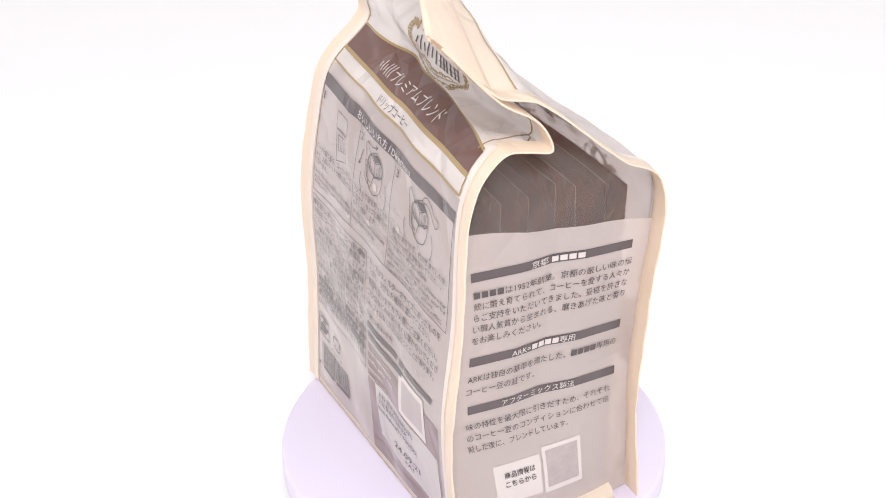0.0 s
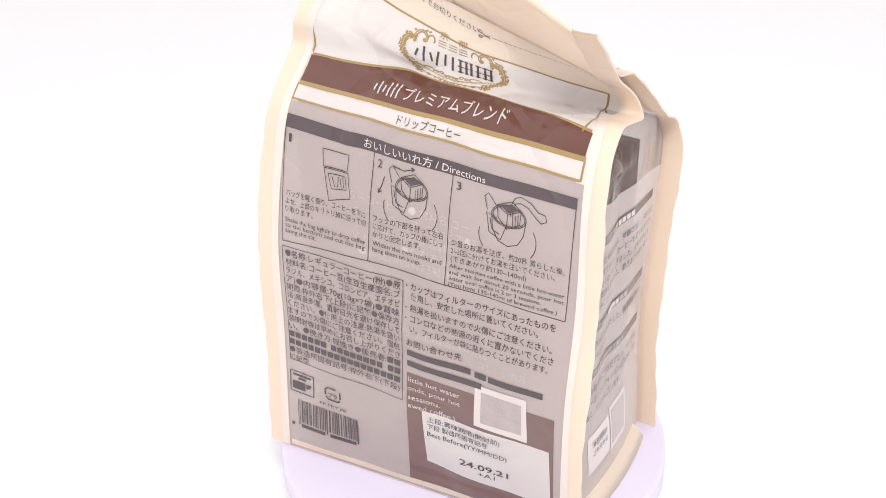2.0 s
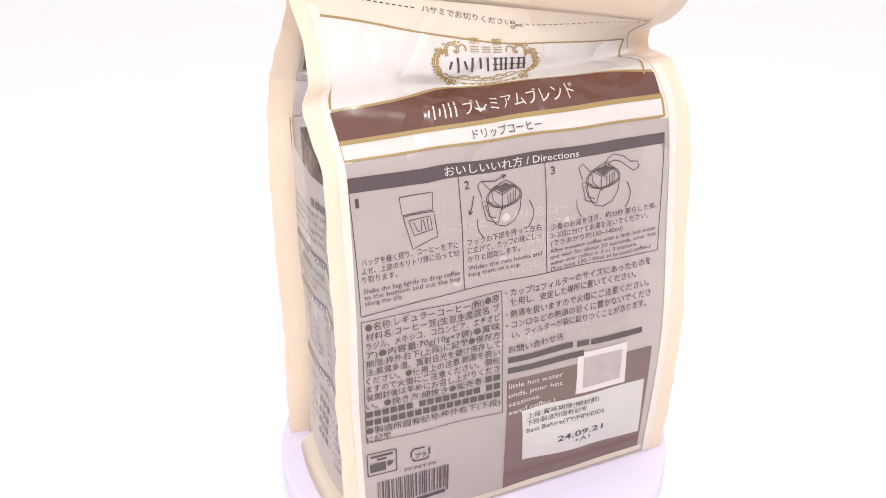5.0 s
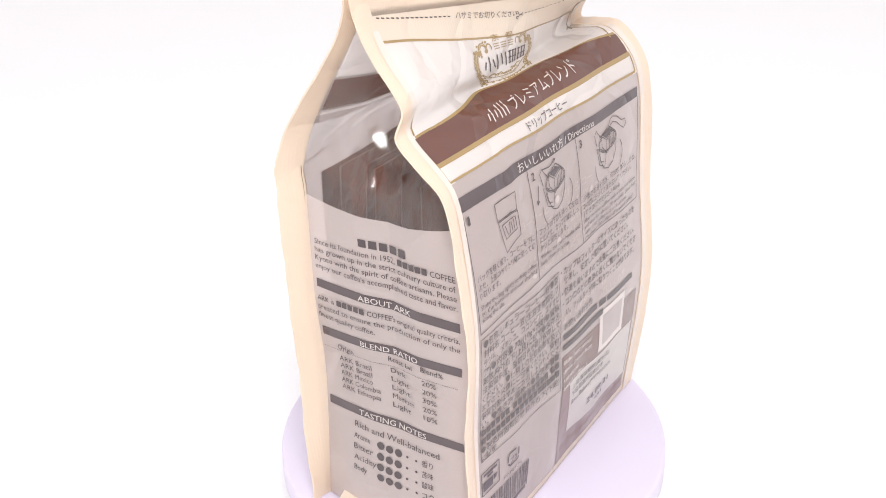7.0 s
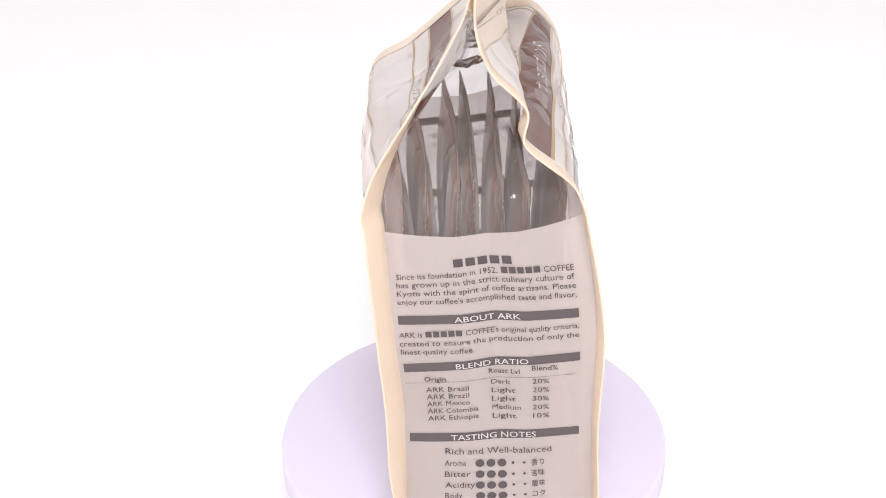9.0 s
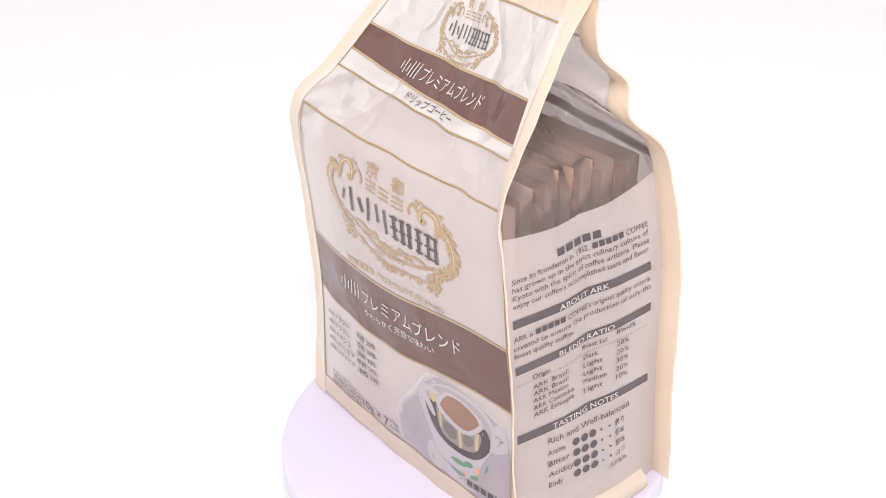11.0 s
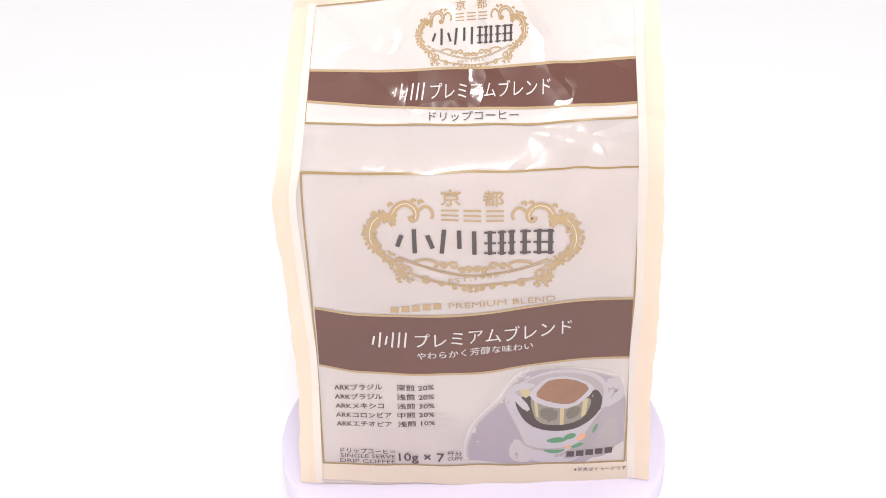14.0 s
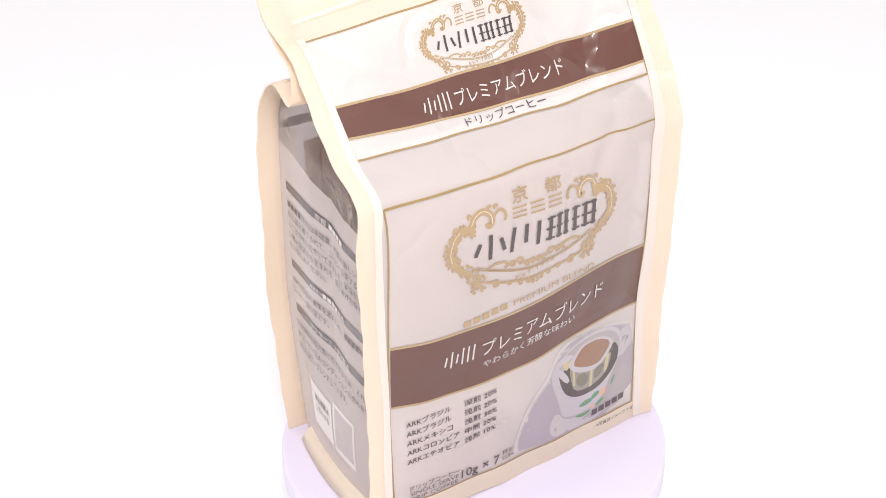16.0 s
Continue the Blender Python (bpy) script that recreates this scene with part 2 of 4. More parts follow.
def side_at(w, s, right):
    """Side panel: w from 0 at its front seam to 1 at its back seam; right is the side at +x."""
    f, b = along(SEAM["front_r" if right else "front_l"], s), along(SEAM["back_l" if right else "back_r"], s)
    p = [f[k] + w * (b[k] - f[k]) for k in range(3)]
    gap = math.hypot(b[1] - f[1], b[2] - f[2])
    tent = 1 - abs(2 * w - 1)
    tuck = tent * step(140, 195, s) * math.sqrt(max(0.0, 36.5 ** 2 - (min(gap, 73.0) / 2) ** 2)) * 0.85
    dome = 4 * w * (1 - w)
    belly = dome * (1 - step(95, 140, s)) * (4.0 - 2.5 * step(20, 60, s))
    dent = -2.0 * max(0.0, 1 - abs(w - 0.5) / 0.16) * step(25, 70, s)
    p[0] += (belly + dent - tuck) * (1 if right else -1)
    # a sharp fold runs across the clear film just over the sachets
    fold = (148.5 if right else 146.0) + 9.0 * abs(2 * w - 1)
    p[0] += (1.7 * math.exp(-((s - fold) / 2.6) ** 2) - 1.6 * math.exp(-((s - fold - 7) / 4.0) ** 2)) * dome * (1 if right else -1)
    inner = step(148, 168, s)
    if inner > 0:
        # the tucked gusset stays between the front and the back film
        a, c, h = front_at(p[0], s), back_at(p[0], s), 0.04 + 0.92 * w
        for k in (1, 2):
            p[k] += inner * (a[k] + h * (c[k] - a[k]) - p[k])
    return p


MM = 0.001


# ---- builders ----
def part(name, bm, material, parent=None, label=""):
    for e in bm.edges:
        e.smooth = not (len(e.link_faces) == 2 and e.calc_face_angle(0.0) > 0.7)
    me = bpy.data.meshes.new(name)
    bm.to_mesh(me)
    bm.free()
    me.materials.append(material)
    me.shade_smooth()
    ob = new(name, me)
    ob.parent = parent
    if label:
        ob["label"] = label
    return ob


def sheet(rows, closed=False):
    """A bmesh from rows of points in millimetres."""
    bm = bmesh.new()
    vs = [[bm.verts.new([c * MM for c in p]) for p in row] for row in rows]
    for a, b in zip(vs, vs[1:]):
        n = len(a)
        for i in range(n if closed else n - 1):
            j = (i + 1) % n
            bm.faces.new((a[i], a[j], b[j], b[i]))
    return bm


def steps(a, b, size):
    n = max(1, math.ceil(abs(b - a) / size))
    return [a + (b - a) * i / n for i in range(n + 1)]


# print shift fitted to camera view, across, up: constant, across, up, both, up squared
PRINT_SHIFT = {"front": ((-0.04, 0.52, -0.76, -0.72, -0.35), (-0.12, -1.64, 0.92, 1.65, 3.29)), "back": ((-1.20, -0.13, -0.54, 0.09, 0.56), (-2.19, 2.40, -2.41, 2.82, 4.64)), "right": ((-0.53, -0.31, -0.53, -0.89, 0.00), (0.09, 3.15, -0.74, -0.16, 0.00)), "left": ((0.29, -0.74, 1.82, 1.89, 0.00), (-0.56, -1.25, 0.15, -1.36, 0.00))}


def skew(panel, x, p):
    """The print lies a little askew, shifted to fit the view: across and up the film for a printed point."""
    flat = panel in ("front", "back")
    a, b = (x / 63, (p - 100) / 100) if flat else (2 * x - 1, (p - 80) / 60)
    terms = (1, a, b, a * b, b * b if flat else 0)
    dx, ds = (sum(c * v for c, v in zip(row, terms)) for row in PRINT_SHIFT[panel])
    s = p + ds
    if panel == "front":
        s += 4.0 * (x + 60) / 125 * (1 - step(146, 168, p))
    elif panel == "back":
        s += 3.0 * (x - 64) / 125 * (1 - step(110, 150, p))
    elif panel == "left":
        s -= 6.0 * (0.9 - x) * step(20, 60, p)
    return x + (dx if flat else dx / 72), s


def film(panel, x, s):
    if panel == "front":
        return front_at(x, s)
    if panel == "back":
        return back_at(x, s)
    return side_at(x, s, panel == "right")


OUT = {"front": 1, "back": -1, "right": 1, "left": -1}


def on_film(panel, x, p, lift):
    """A printed point: x across (w on the sides), p up the print, lift above the film in millimetres."""
    x, s = skew(panel, x, p)
    e = 0.25 if panel in ("front", "back") else 0.006
    o = Vector(film(panel, x, s))
    n = (Vector(film(panel, x + e, s)) - Vector(film(panel, x - e, s))).cross(Vector(film(panel, x, s + 0.25)) - Vector(film(panel, x, s - 0.25)))
    n.normalize()
    return o + n * lift * OUT[panel]


def lay(panel, flat, lift):
    """Lays a flat bmesh (x, p, 0) on the film."""
    for v in flat.verts:
        v.co = on_film(panel, v.co.x, v.co.y, lift) * MM
    return flat


def shape(panel, points, material, parent, name="printed_shape", lift=0.2, grain=5.0, label="", round_=0):
    """A filled outline on the film; round_: how often its corners are cut."""
    for _ in range(round_):
        points = [(a[0] * f + b[0] * (1 - f), a[1] * f + b[1] * (1 - f)) for a, b in zip(points, points[1:] + points[:1]) for f in (0.75, 0.25)]
    bm = bmesh.new()
    wide = 1.0 if panel in ("front", "back") else 72.0
    bm.faces.new([bm.verts.new((x * wide, p, 0)) for x, p in points])
    bmesh.ops.triangulate(bm, faces=bm.faces[:])
    for _ in range(6):
        far = [e for e in bm.edges if e.calc_length() > grain]
        if not far:
            break
        bmesh.ops.subdivide_edges(bm, edges=far, cuts=1)
        bmesh.ops.triangulate(bm, faces=bm.faces[:])
    for v in bm.verts:
        v.co.x /= wide
    return part(name, lay(panel, bm, lift), material, parent, label)


def patch(panel, x0, x1, lo, hi, material, parent, name="printed_bar", lift=0.2, label=""):
    """A printed field between two heights; lo and hi are numbers or functions of x."""
    low, high = (f if callable(f) else (lambda x, f=f: f) for f in (lo, hi))
    dx = 2.5 if panel in ("front", "back") else 0.035
    bm = bmesh.new()
    vs = []
    xs = steps(x0, x1, dx)
    tall = max(abs(high(x) - low(x)) for x in xs)
    n = max(1, math.ceil(tall / 2.5))
    for x in xs:
        vs.append([bm.verts.new((x, low(x) + (high(x) - low(x)) * i / n, 0)) for i in range(n + 1)])
    for a, b in zip(vs, vs[1:]):
        for i in range(n):
            bm.faces.new((a[i], b[i], b[i + 1], a[i + 1]))
    return part(name, lay(panel, bm, lift), material, parent, label)


def strokes(panel, lines, width, material, parent, name="line_drawing", lift=0.3, label=""):
    """Printed lines: each a row of points, drawn with a pen of that width."""
    bm = bmesh.new()
    wide = 1.0 if panel in ("front", "back") else 72.0
    for line in lines:
        pts = []
        for a, b in zip(line, line[1:]):
            n = max(1, math.ceil(math.hypot((b[0] - a[0]) * wide, b[1] - a[1]) / 4))
            pts += [Vector((a[0] * wide + (b[0] - a[0]) * wide * i / n, a[1] + (b[1] - a[1]) * i / n)) for i in range(n)]
        pts.append(Vector((line[-1][0] * wide, line[-1][1])))
        row = []
        for i, p in enumerate(pts):
            d = pts[min(i + 1, len(pts) - 1)] - pts[max(i - 1, 0)]
            if d.length < 1e-6:
                d = Vector((1, 0))
            d.normalize()
            o = Vector((-d.y, d.x)) * width / 2
            row.append((bm.verts.new(((p + o).x / wide, (p + o).y, 0)), bm.verts.new(((p - o).x / wide, (p - o).y, 0))))
        for a, b in zip(row, row[1:]):
            bm.faces.new((a[0], a[1], b[1], b[0]))
    return part(name, lay(panel, bm, lift), material, parent, label)


def words(panel, body, x0, x1, base, size, material, parent, bold=0.0, lift=0.45, slope=0.0):
    """A line of writing from x0 to x1, its foot at height base, its letters size millimetres tall."""
    cu = bpy.data.curves.new("text", "FONT")
    cu.body, cu.resolution_u, cu.offset = body, 2, bold
    ob = new("text", cu)
    me = ob.to_mesh()
    bm = bmesh.new()
    bm.from_mesh(me)
    ob.to_mesh_clear()
    bpy.data.objects.remove(ob)
    bpy.data.curves.remove(cu)
    if not bm.verts:
        return None
    lo, hi = min(v.co.x for v in bm.verts), max(v.co.x for v in bm.verts)
    for v in bm.verts:
        h = (v.co.x - lo) / (hi - lo)
        v.co = (x0 + (x1 - x0) * h, base + v.co.y * size + slope * h, 0)
    return part("printed_text", lay(panel, bm, lift), material, parent)


def block(panel, rows, size, material, parent, bold=0.0):
    for body, x0, x1, base in rows:
        words(panel, body, x0, x1, base, size, material, parent, bold)


def name_bars(panel, x0, x1, lo, hi, material, parent, lean=0.0):
    """A name that is not spelled out: plain upright bars of its size."""
    w = (x1 - x0) / 6
    lines = []
    for i in range(6):
        x = x0 + (i + 0.5) * w
        lines.append([(x - lean * w, lo + (hi - lo) * (0.18 if i in (0, 2) else 0.0)), (x + lean * w * 0.3, hi - (hi - lo) * (0.25 if i in (0, 2) else 0.0))])
    for line in lines:
        strokes(panel, [line], abs(w) * 0.28, material, parent, "name_bar", 0.35)


def oval(cx, cy, rx, ry, a0=0, a1=360, n=28):
    return [(cx + rx * math.cos(radians(a0 + (a1 - a0) * i / n)), cy + ry * math.sin(radians(a0 + (a1 - a0) * i / n))) for i in range(n + 1)]


# ---- table, backdrop, turntable ----
def backdrop():
    rows = []
    for x in steps(-2.2, 2.2, 0.2):
        row = [(x, y, 0.0) for y in steps(-1.6, 1.1, 0.3)]
        row += [(x, 1.1 + 0.6 * math.sin(radians(a)), 0.6 - 0.6 * math.cos(radians(a))) for a in range(9, 91, 9)]
        row += [(x, 1.7, z) for z in steps(0.7, 2.2, 0.3)]
        rows.append([[c * 1000 for c in p] for p in row])
    bm = sheet(rows)
    for v in bm.verts:
        if v.co.y > 1.0:
            v.co.y += 0.02 * math.sin(v.co.x * 2.3 + v.co.z)
    ob = part("backdrop", bm, PAPER)
    return tagged(ob, "seamless white paper sweep, slightly wavy", "backdrop", kind="structure")


def lathe(profile, n=96):
    """A turned body from rows of radius, height in millimetres."""
    return sheet([[(r * math.cos(2 * math.pi * i / n), r * math.sin(2 * math.pi * i / n), z) for i in range(n)] for r, z in profile], True)


def turntable():
    stand = new("turntable")
    tagged(stand, "round lilac-white plastic turntable on white paper", "turntable")
    part("base", lathe([(0.5, 12), (70, 12), (76, 11), (78, 8), (78, 2), (77, 0), (0.5, 0)]), FOOT, stand)
    top = TOP * 1000
    plate = part("plate", lathe([(0.5, 0), (84.0, 0), (85.2, -0.6), (85.6, -1.8), (85.6, -12.0), (84.8, -15.5), (82, -18.5), (75, -21.0), (0.5, -21.0)]), PLATE, stand, "lilac-white turning plate")
    plate.location.z = top * MM
    return stand, plate


backdrop()
TURNTABLE, PLATTER = turntable()


# ---- the coffee bag ----
BAG = new("coffee_bag")
tagged(BAG, "glossy white and brown coffee bag standing on the turntable", "coffee bag")


def band_rows(at, s0, s1, ds=1.5, n=84):
    return [[at(i / n, s) for i in range(n + 1)] for s in steps(s0, s1, ds)]


def across(panel, u, s):
    l, r = (("front_l", "front_r") if panel == "front" else ("back_r", "back_l"))
    a, b = along(SEAM[l], s)[0], along(SEAM[r], s)[0]
    return film(panel, a + (b - a) * u, s)


FRONT = part("front_panel", sheet(band_rows(lambda u, s: across("front", u, s), 0, 174)), FRONT_FILM, BAG, "white printed front film with brown bands")
BACK = part("back_panel", sheet(band_rows(lambda u, s: across("back", u, s), 0, 166)), BACK_FILM, BAG, "grey-beige back film covered in small print")



def window_edge(panel, w):
    """Where a side panel's print ends and the clear film begins."""
    if panel == "right":
        return 143.5 - 5.0 * 4 * w * (1 - w) + 2.0 * w
    return 134.5 + 8.0 * w + 1.0 * math.sin(9 * w)


def side(panel, label):
    n = 56
    edge = [skew(panel, i / n, window_edge(panel, i / n))[1] for i in range(n + 1)]
    low = [[film(panel, i / n, edge[i] * k / 56) for i in range(n + 1)] for k in range(57)]
    high = [[film(panel, i / n, edge[i] + (231 - edge[i]) * k / 84) for i in range(n + 1)] for k in range(85)]
    if panel == "left":
        low, high = [row[::-1] for row in low], [row[::-1] for row in high]
    a = part("side_panel", sheet(low), SIDE_FILM, BAG, label)
    part("side_window", sheet(high), CLEAR, BAG, "clear creased film over the sachets")
    return a


RIGHT = side("right", "translucent grey side film with English print")
LEFT = side("left", "translucent grey side film with Japanese print")


def seam_fin(seam, sign, y_out):
    """A welded seam: a thin ribbed strip that stands out from the bag's corner."""
    top = 268 if "front" in seam else 264
    rows = []
    for s in steps(0, top, 2.0):
        x, y, z = along(SEAM[seam], s)
        w = 9.0 + 0.35 * math.sin(s * 0.11) + 0.2 * math.sin(s * 0.37 + 1)
        tip = y + y_out * (1 - 0.8 * step(150, 225, s)) * (0.3 + 0.7 * step(0, 40, s)) + 0.3 * math.sin(s * 0.07 + sign)
        t = 0.35
        d = Vector(along(SEAM[seam], min(s + 1, 270))) - Vector(along(SEAM[seam], max(s - 1, 0)))
        nrm = Vector((0, d.z, -d.y)).normalized() * t
        ring = []
        for k in range(5):
            h = k / 4
            ring.append((x + sign * (w * h - 0.3), y + (tip - y) * h + nrm.y, z + nrm.z))
        for k in range(4, -1, -1):
            h = k / 4
            ring.append((x + sign * (w * h - 0.3), y + (tip - y) * h - nrm.y, z - nrm.z))
        rows.append(ring)
    bm = sheet(rows, True)
    bm.faces.new([v for v in bm.verts[:10]]) if bm.verts.ensure_lookup_table() is None else None
    bmesh.ops.recalc_face_normals(bm, faces=bm.faces[:])
    part("seam_fin", bm, CREAM, BAG, "cream welded seam")
    # the film's pale unprinted margin beside the weld
    face = -1 if "front" in seam else 1
    rows = []
    for s in steps(0, 225, 2.5):
        x, y, z = along(SEAM[seam], s)
        d = Vector(along(SEAM[seam], s + 1)) - Vector(along(SEAM[seam], max(s - 1, 0)))
        n = Vector((0, d.z, -d.y)).normalized() * (0.55 if d.z * face > 0 else -0.55)
        tip = y_out * (1 - 0.8 * step(150, 225, s)) * (0.3 + 0.7 * step(0, 40, s))
        wide = 3.0 + 0.3 * math.sin(s * 0.09 + sign)
        rows.append([(x + sign * (wide * h - 0.4), y + tip * wide / 9 * h + n.y, z + n.z) for h in (0, 0.5, 1)])
    part("seam_margin", sheet(rows), MARGIN, BAG, "pale film margin beside the seam")


seam_fin("front_l", -1, 1.0)
seam_fin("front_r", 1, -6.0)
seam_fin("back_l", 1, 1.5)
seam_fin("back_r", -1, 0.5)


def top_seal():
    rows = []
    for i in range(65):
        u = i / 64
        ring = [Vector(across("front", u, s)) + Vector((0, -0.3, 0.3)) for s in steps(234, 270, 3)]
        ring += [Vector(across("back", u, s)) + Vector((0, 0.3, -0.3)) for s in steps(266, 230, 3)]
        rows.append(ring)
    part("top_seal", sheet(rows, True), CREAM, BAG, "cream pressed top seal")


top_seal()


def base_fold():
    """The folded bottom of the bag."""
    rows = []
    for i in range(33):
        u = i / 32
        f, b = across("front", u, 0), across("back", u, 0)
        rows.append([(f[0] + (b[0] - f[0]) * k / 12, f[1] + (b[1] - f[1]) * k / 12, 0.6) for k in range(13)])
    part("base_fold", sheet(rows), CREAM, BAG, "cream folded bottom")
    for sign, seam_f, seam_b in ((1, "front_r", "back_l"), (-1, "front_l", "back_r")):
        f, b = along(SEAM[seam_f], 0), along(SEAM[seam_b], 0)
        rows = []
        for k in range(13):
            w = 0.12 + 0.76 * k / 12
            x, y = f[0] + (b[0] - f[0]) * w, f[1] + (b[1] - f[1]) * w
            bow = 4 * w * (1 - w)
            rows.append([(x + sign * 1.0, y, 7), (x + sign * (3 + 3 * bow), y, 5.5), (x + sign * (5 + 5 * bow), y, 1.6), (x + sign * (4 + 5 * bow), y, 0.8), (x, y, 0.8)])
        part("corner_fold", sheet(rows), CREAM, BAG, "cream folded bottom tab")


base_fold()


# ---- front print ----
def wave_band(x):
    """The wide brown band swings gently across the front."""
    return 2.1 * math.sin(max(x - 17, -25) * 0.063) + 1.8 * step(-42, -62, x)


# one half of the gold wreath: a shoulder scroll, its inner lobe and the leafy side, in millimetres from the middle
SCROLL = [(-30.5, 7.3), (-31.0, 10.7), (-29.2, 13.9), (-26.1, 15.6), (-23.2, 14.8), (-21.4, 12.1), (-21.8, 9.3), (-23.3, 8.6), (-23.7, 10.3)]
LOBE = [(-21.4, 11.4), (-19.7, 13.8), (-17.8, 14.9), (-15.9, 13.7), (-15.0, 11.0), (-15.8, 9.4)]
LEAFY = [(-30.0, 8.3), (-32.9, 9.7), (-36.3, 9.0), (-38.6, 6.6), (-39.8, 2.7), (-40.2, -1.1), (-39.2, -4.9), (-36.7, -8.2), (-33.4, -10.6), (-30.5, -12.5), (-29.3, -15.9), (-28.6, -19.7), (-27.0, -21.6)]


def smooth(path, n=2):
    """Cuts the corners of an open line."""
    for _ in range(n):
        out = [path[0]]
        for a, b in zip(path, path[1:]):
            out += [(a[0] * f + b[0] * (1 - f), a[1] * f + b[1] * (1 - f)) for f in (0.75, 0.25)]
        path = out + [path[-1]]
    return path


def spiral(x, y, r, a0, spin, n=12):
    return [(x + r * (1 - 0.06 * m) * math.cos(a0 + spin * 0.55 * m), y + r * (1 - 0.06 * m) * math.sin(a0 + spin * 0.55 * m)) for m in range(n)]


def ornament(panel, cx, cs, k, parent, ink, turned=1, slope=0.0):
    """A gold scrollwork wreath with a name of plain bars inside. k: its size, 1 for 80 mm."""
    rng = random.Random(7)
    t = turned
    at = lambda line: [(cx + t * x * k, cs + (y + slope * x) * k) for x, y in line]
    wide, mid, thin, gaps = [], [], [], []
    for m in (1, -1):
        flip = lambda line: at([(m * x, y) for x, y in line])
        wide += [flip(smooth(SCROLL)), flip(smooth(LEAFY[:8]))]
        mid += [flip(smooth(LOBE)), flip(smooth(LEAFY[7:]))]
        gaps += [flip(smooth(SCROLL[1:7])), flip(smooth(LEAFY[2:7]))]
        # leaves that stand off the side
        path = smooth(LEAFY, 1)
        for i, (x, y) in enumerate(path[1:-1], 1):
            (ax, ay), (bx, by) = path[i - 1], path[i + 1]
            d = math.hypot(bx - ax, by - ay)
            nx, ny = -(by - ay) / d, (bx - ax) / d
            for g in (1, -1):
                r = rng.uniform(0.8, 1.25)
                reach = rng.uniform(1.5, 2.3) * g
                mid.append(flip(spiral(x + nx * reach, y + ny * reach, r * 0.7, rng.uniform(0, 6), g, 8)))
        for x, y, r in ((-19.8, 16.2, 0.9), (-22.6, 16.4, 0.8), (-31.6, 14.4, 0.8), (-30.6, 6.0, 0.8), (-38.0, 10.4, 0.8), (-34.5, -12.6, 0.8)):
            mid.append(flip(spiral(x, y, r, 0, 1, 9)))
        mid += [flip(spiral(-26.6, -17.4, 2.6, 1.5, -1, 13)), flip(spiral(-19.0, -21.8, 2.0, 2.5, -1, 12)), flip(spiral(-25.0, -22.6, 1.2, 0, 1, 10))]
        # the ribbon and the garland over it
        thin += [flip(smooth([(-29.1, -9.7), (-22.8, -12.6), (-14.4, -15.8), (-6, -17.5), (0, -18.0)])), flip(smooth([(-29.6, -10.8), (-22.8, -13.5), (-14.4, -16.6), (-6, -18.3), (0, -18.8)])), flip(smooth([(-26.2, -18.2), (-16.7, -21.4), (-8.1, -22.6), (0, -23.1)])), flip(smooth([(-24.2, -19.4), (-16.7, -22.2), (-8.1, -23.3), (0, -23.8)]))]
        mid.append(flip(smooth([(-23.0, -11.8), (-19.0, -10.6), (-15.2, -11.2), (-13.2, -13.4), (-15.4, -14.2)])))
        for x, y, r in ((-11.6, -13.6, 1.6), (-7.8, -13.4, 2.0), (-4.4, -15.6, 1.4), (-1.6, -15.2, 1.5)):
            mid.append(flip(spiral(x, y, r, 3.0, -1, 12)))
        for x, y, r in ((-12.4, -23.0, 0.9), (-7.2, -24.2, 1.0), (-3.2, -24.8, 1.1), (-1.0, -25.6, 0.9)):
            mid.append(flip(spiral(x, y, r, 1.0, 1, 10)))
    strokes(panel, wide, 2.6 * k, ink, parent, "scrollwork", 0.3, "gold scrollwork wreath")["kind"] = "stuff"
    strokes(panel, mid, 1.2 * k, ink, parent, "scrollwork", 0.32, "gold leafy scrollwork")["kind"] = "stuff"
    strokes(panel, thin, 0.5 * k, ink, parent, "scrollwork", 0.31, "gold ribbon lines")["kind"] = "stuff"
    strokes(panel, gaps, 0.28 * k, MARGIN, parent, "scrollwork", 0.38, "pale veins of the scrollwork")["kind"] = "stuff"
    tall = lambda x, y: cs + (y + slope * x) * k
    words(panel, "京", cx - t * 12.2 * k, cx - t * 4.4 * k, tall(-8, 16.0), 6.6 * k, ink, parent, 0.008, slope=slope * 7 * k)
    words(panel, "都", cx + t * 3.9 * k, cx + t * 12.1 * k, tall(8, 16.0), 6.6 * k, ink, parent, 0.008, slope=slope * 7 * k)
    # the district and the house's name stay plain bars
    for j in range(3):
        x = -12.1 + 8.7 * j
        for y in (9.0, 11.1, 13.2):
            strokes(panel, [at([(x, y), (x + 6.8, y)])], 0.7 * k, ink, parent, "name_bar", 0.35)
    lines, flat = [], []
    lo, hi = -7.4, 4.6
    for x, a, b, lean in ((-27.4, 3.0, 3.0, 2.0), (-22.6, 0.0, 0.0, 0.0), (-17.6, 2.5, 3.0, -2.0), (-11.0, 0.0, 0.2, 1.2), (-5.2, 2.6, 0.2, 0.0), (0.6, 0.0, 0.2, 0.0)):
        lines.append([(x - lean, lo + a), (x, hi - b)])
    for x in (6.6, 11.2, 15.0, 20.0, 25.6, 30.0):
        lines.append([(x, lo), (x, hi)])
    for a, b in ((4.4, 9.0), (9.6, 12.8), (13.6, 16.4), (18.2, 22.4), (23.4, 31.4)):
        for y in (hi - 0.8, (lo + hi) / 2, lo + 1.0):
            flat.append([(a, y), (b, y)])
    for line in lines:
        strokes(panel, [at(line)], 1.75 * k, BLACK_INK, parent, "name_bar", 0.36)
    for line in flat:
        strokes(panel, [at(line)], 0.95 * k, BLACK_INK, parent, "name_bar", 0.37)
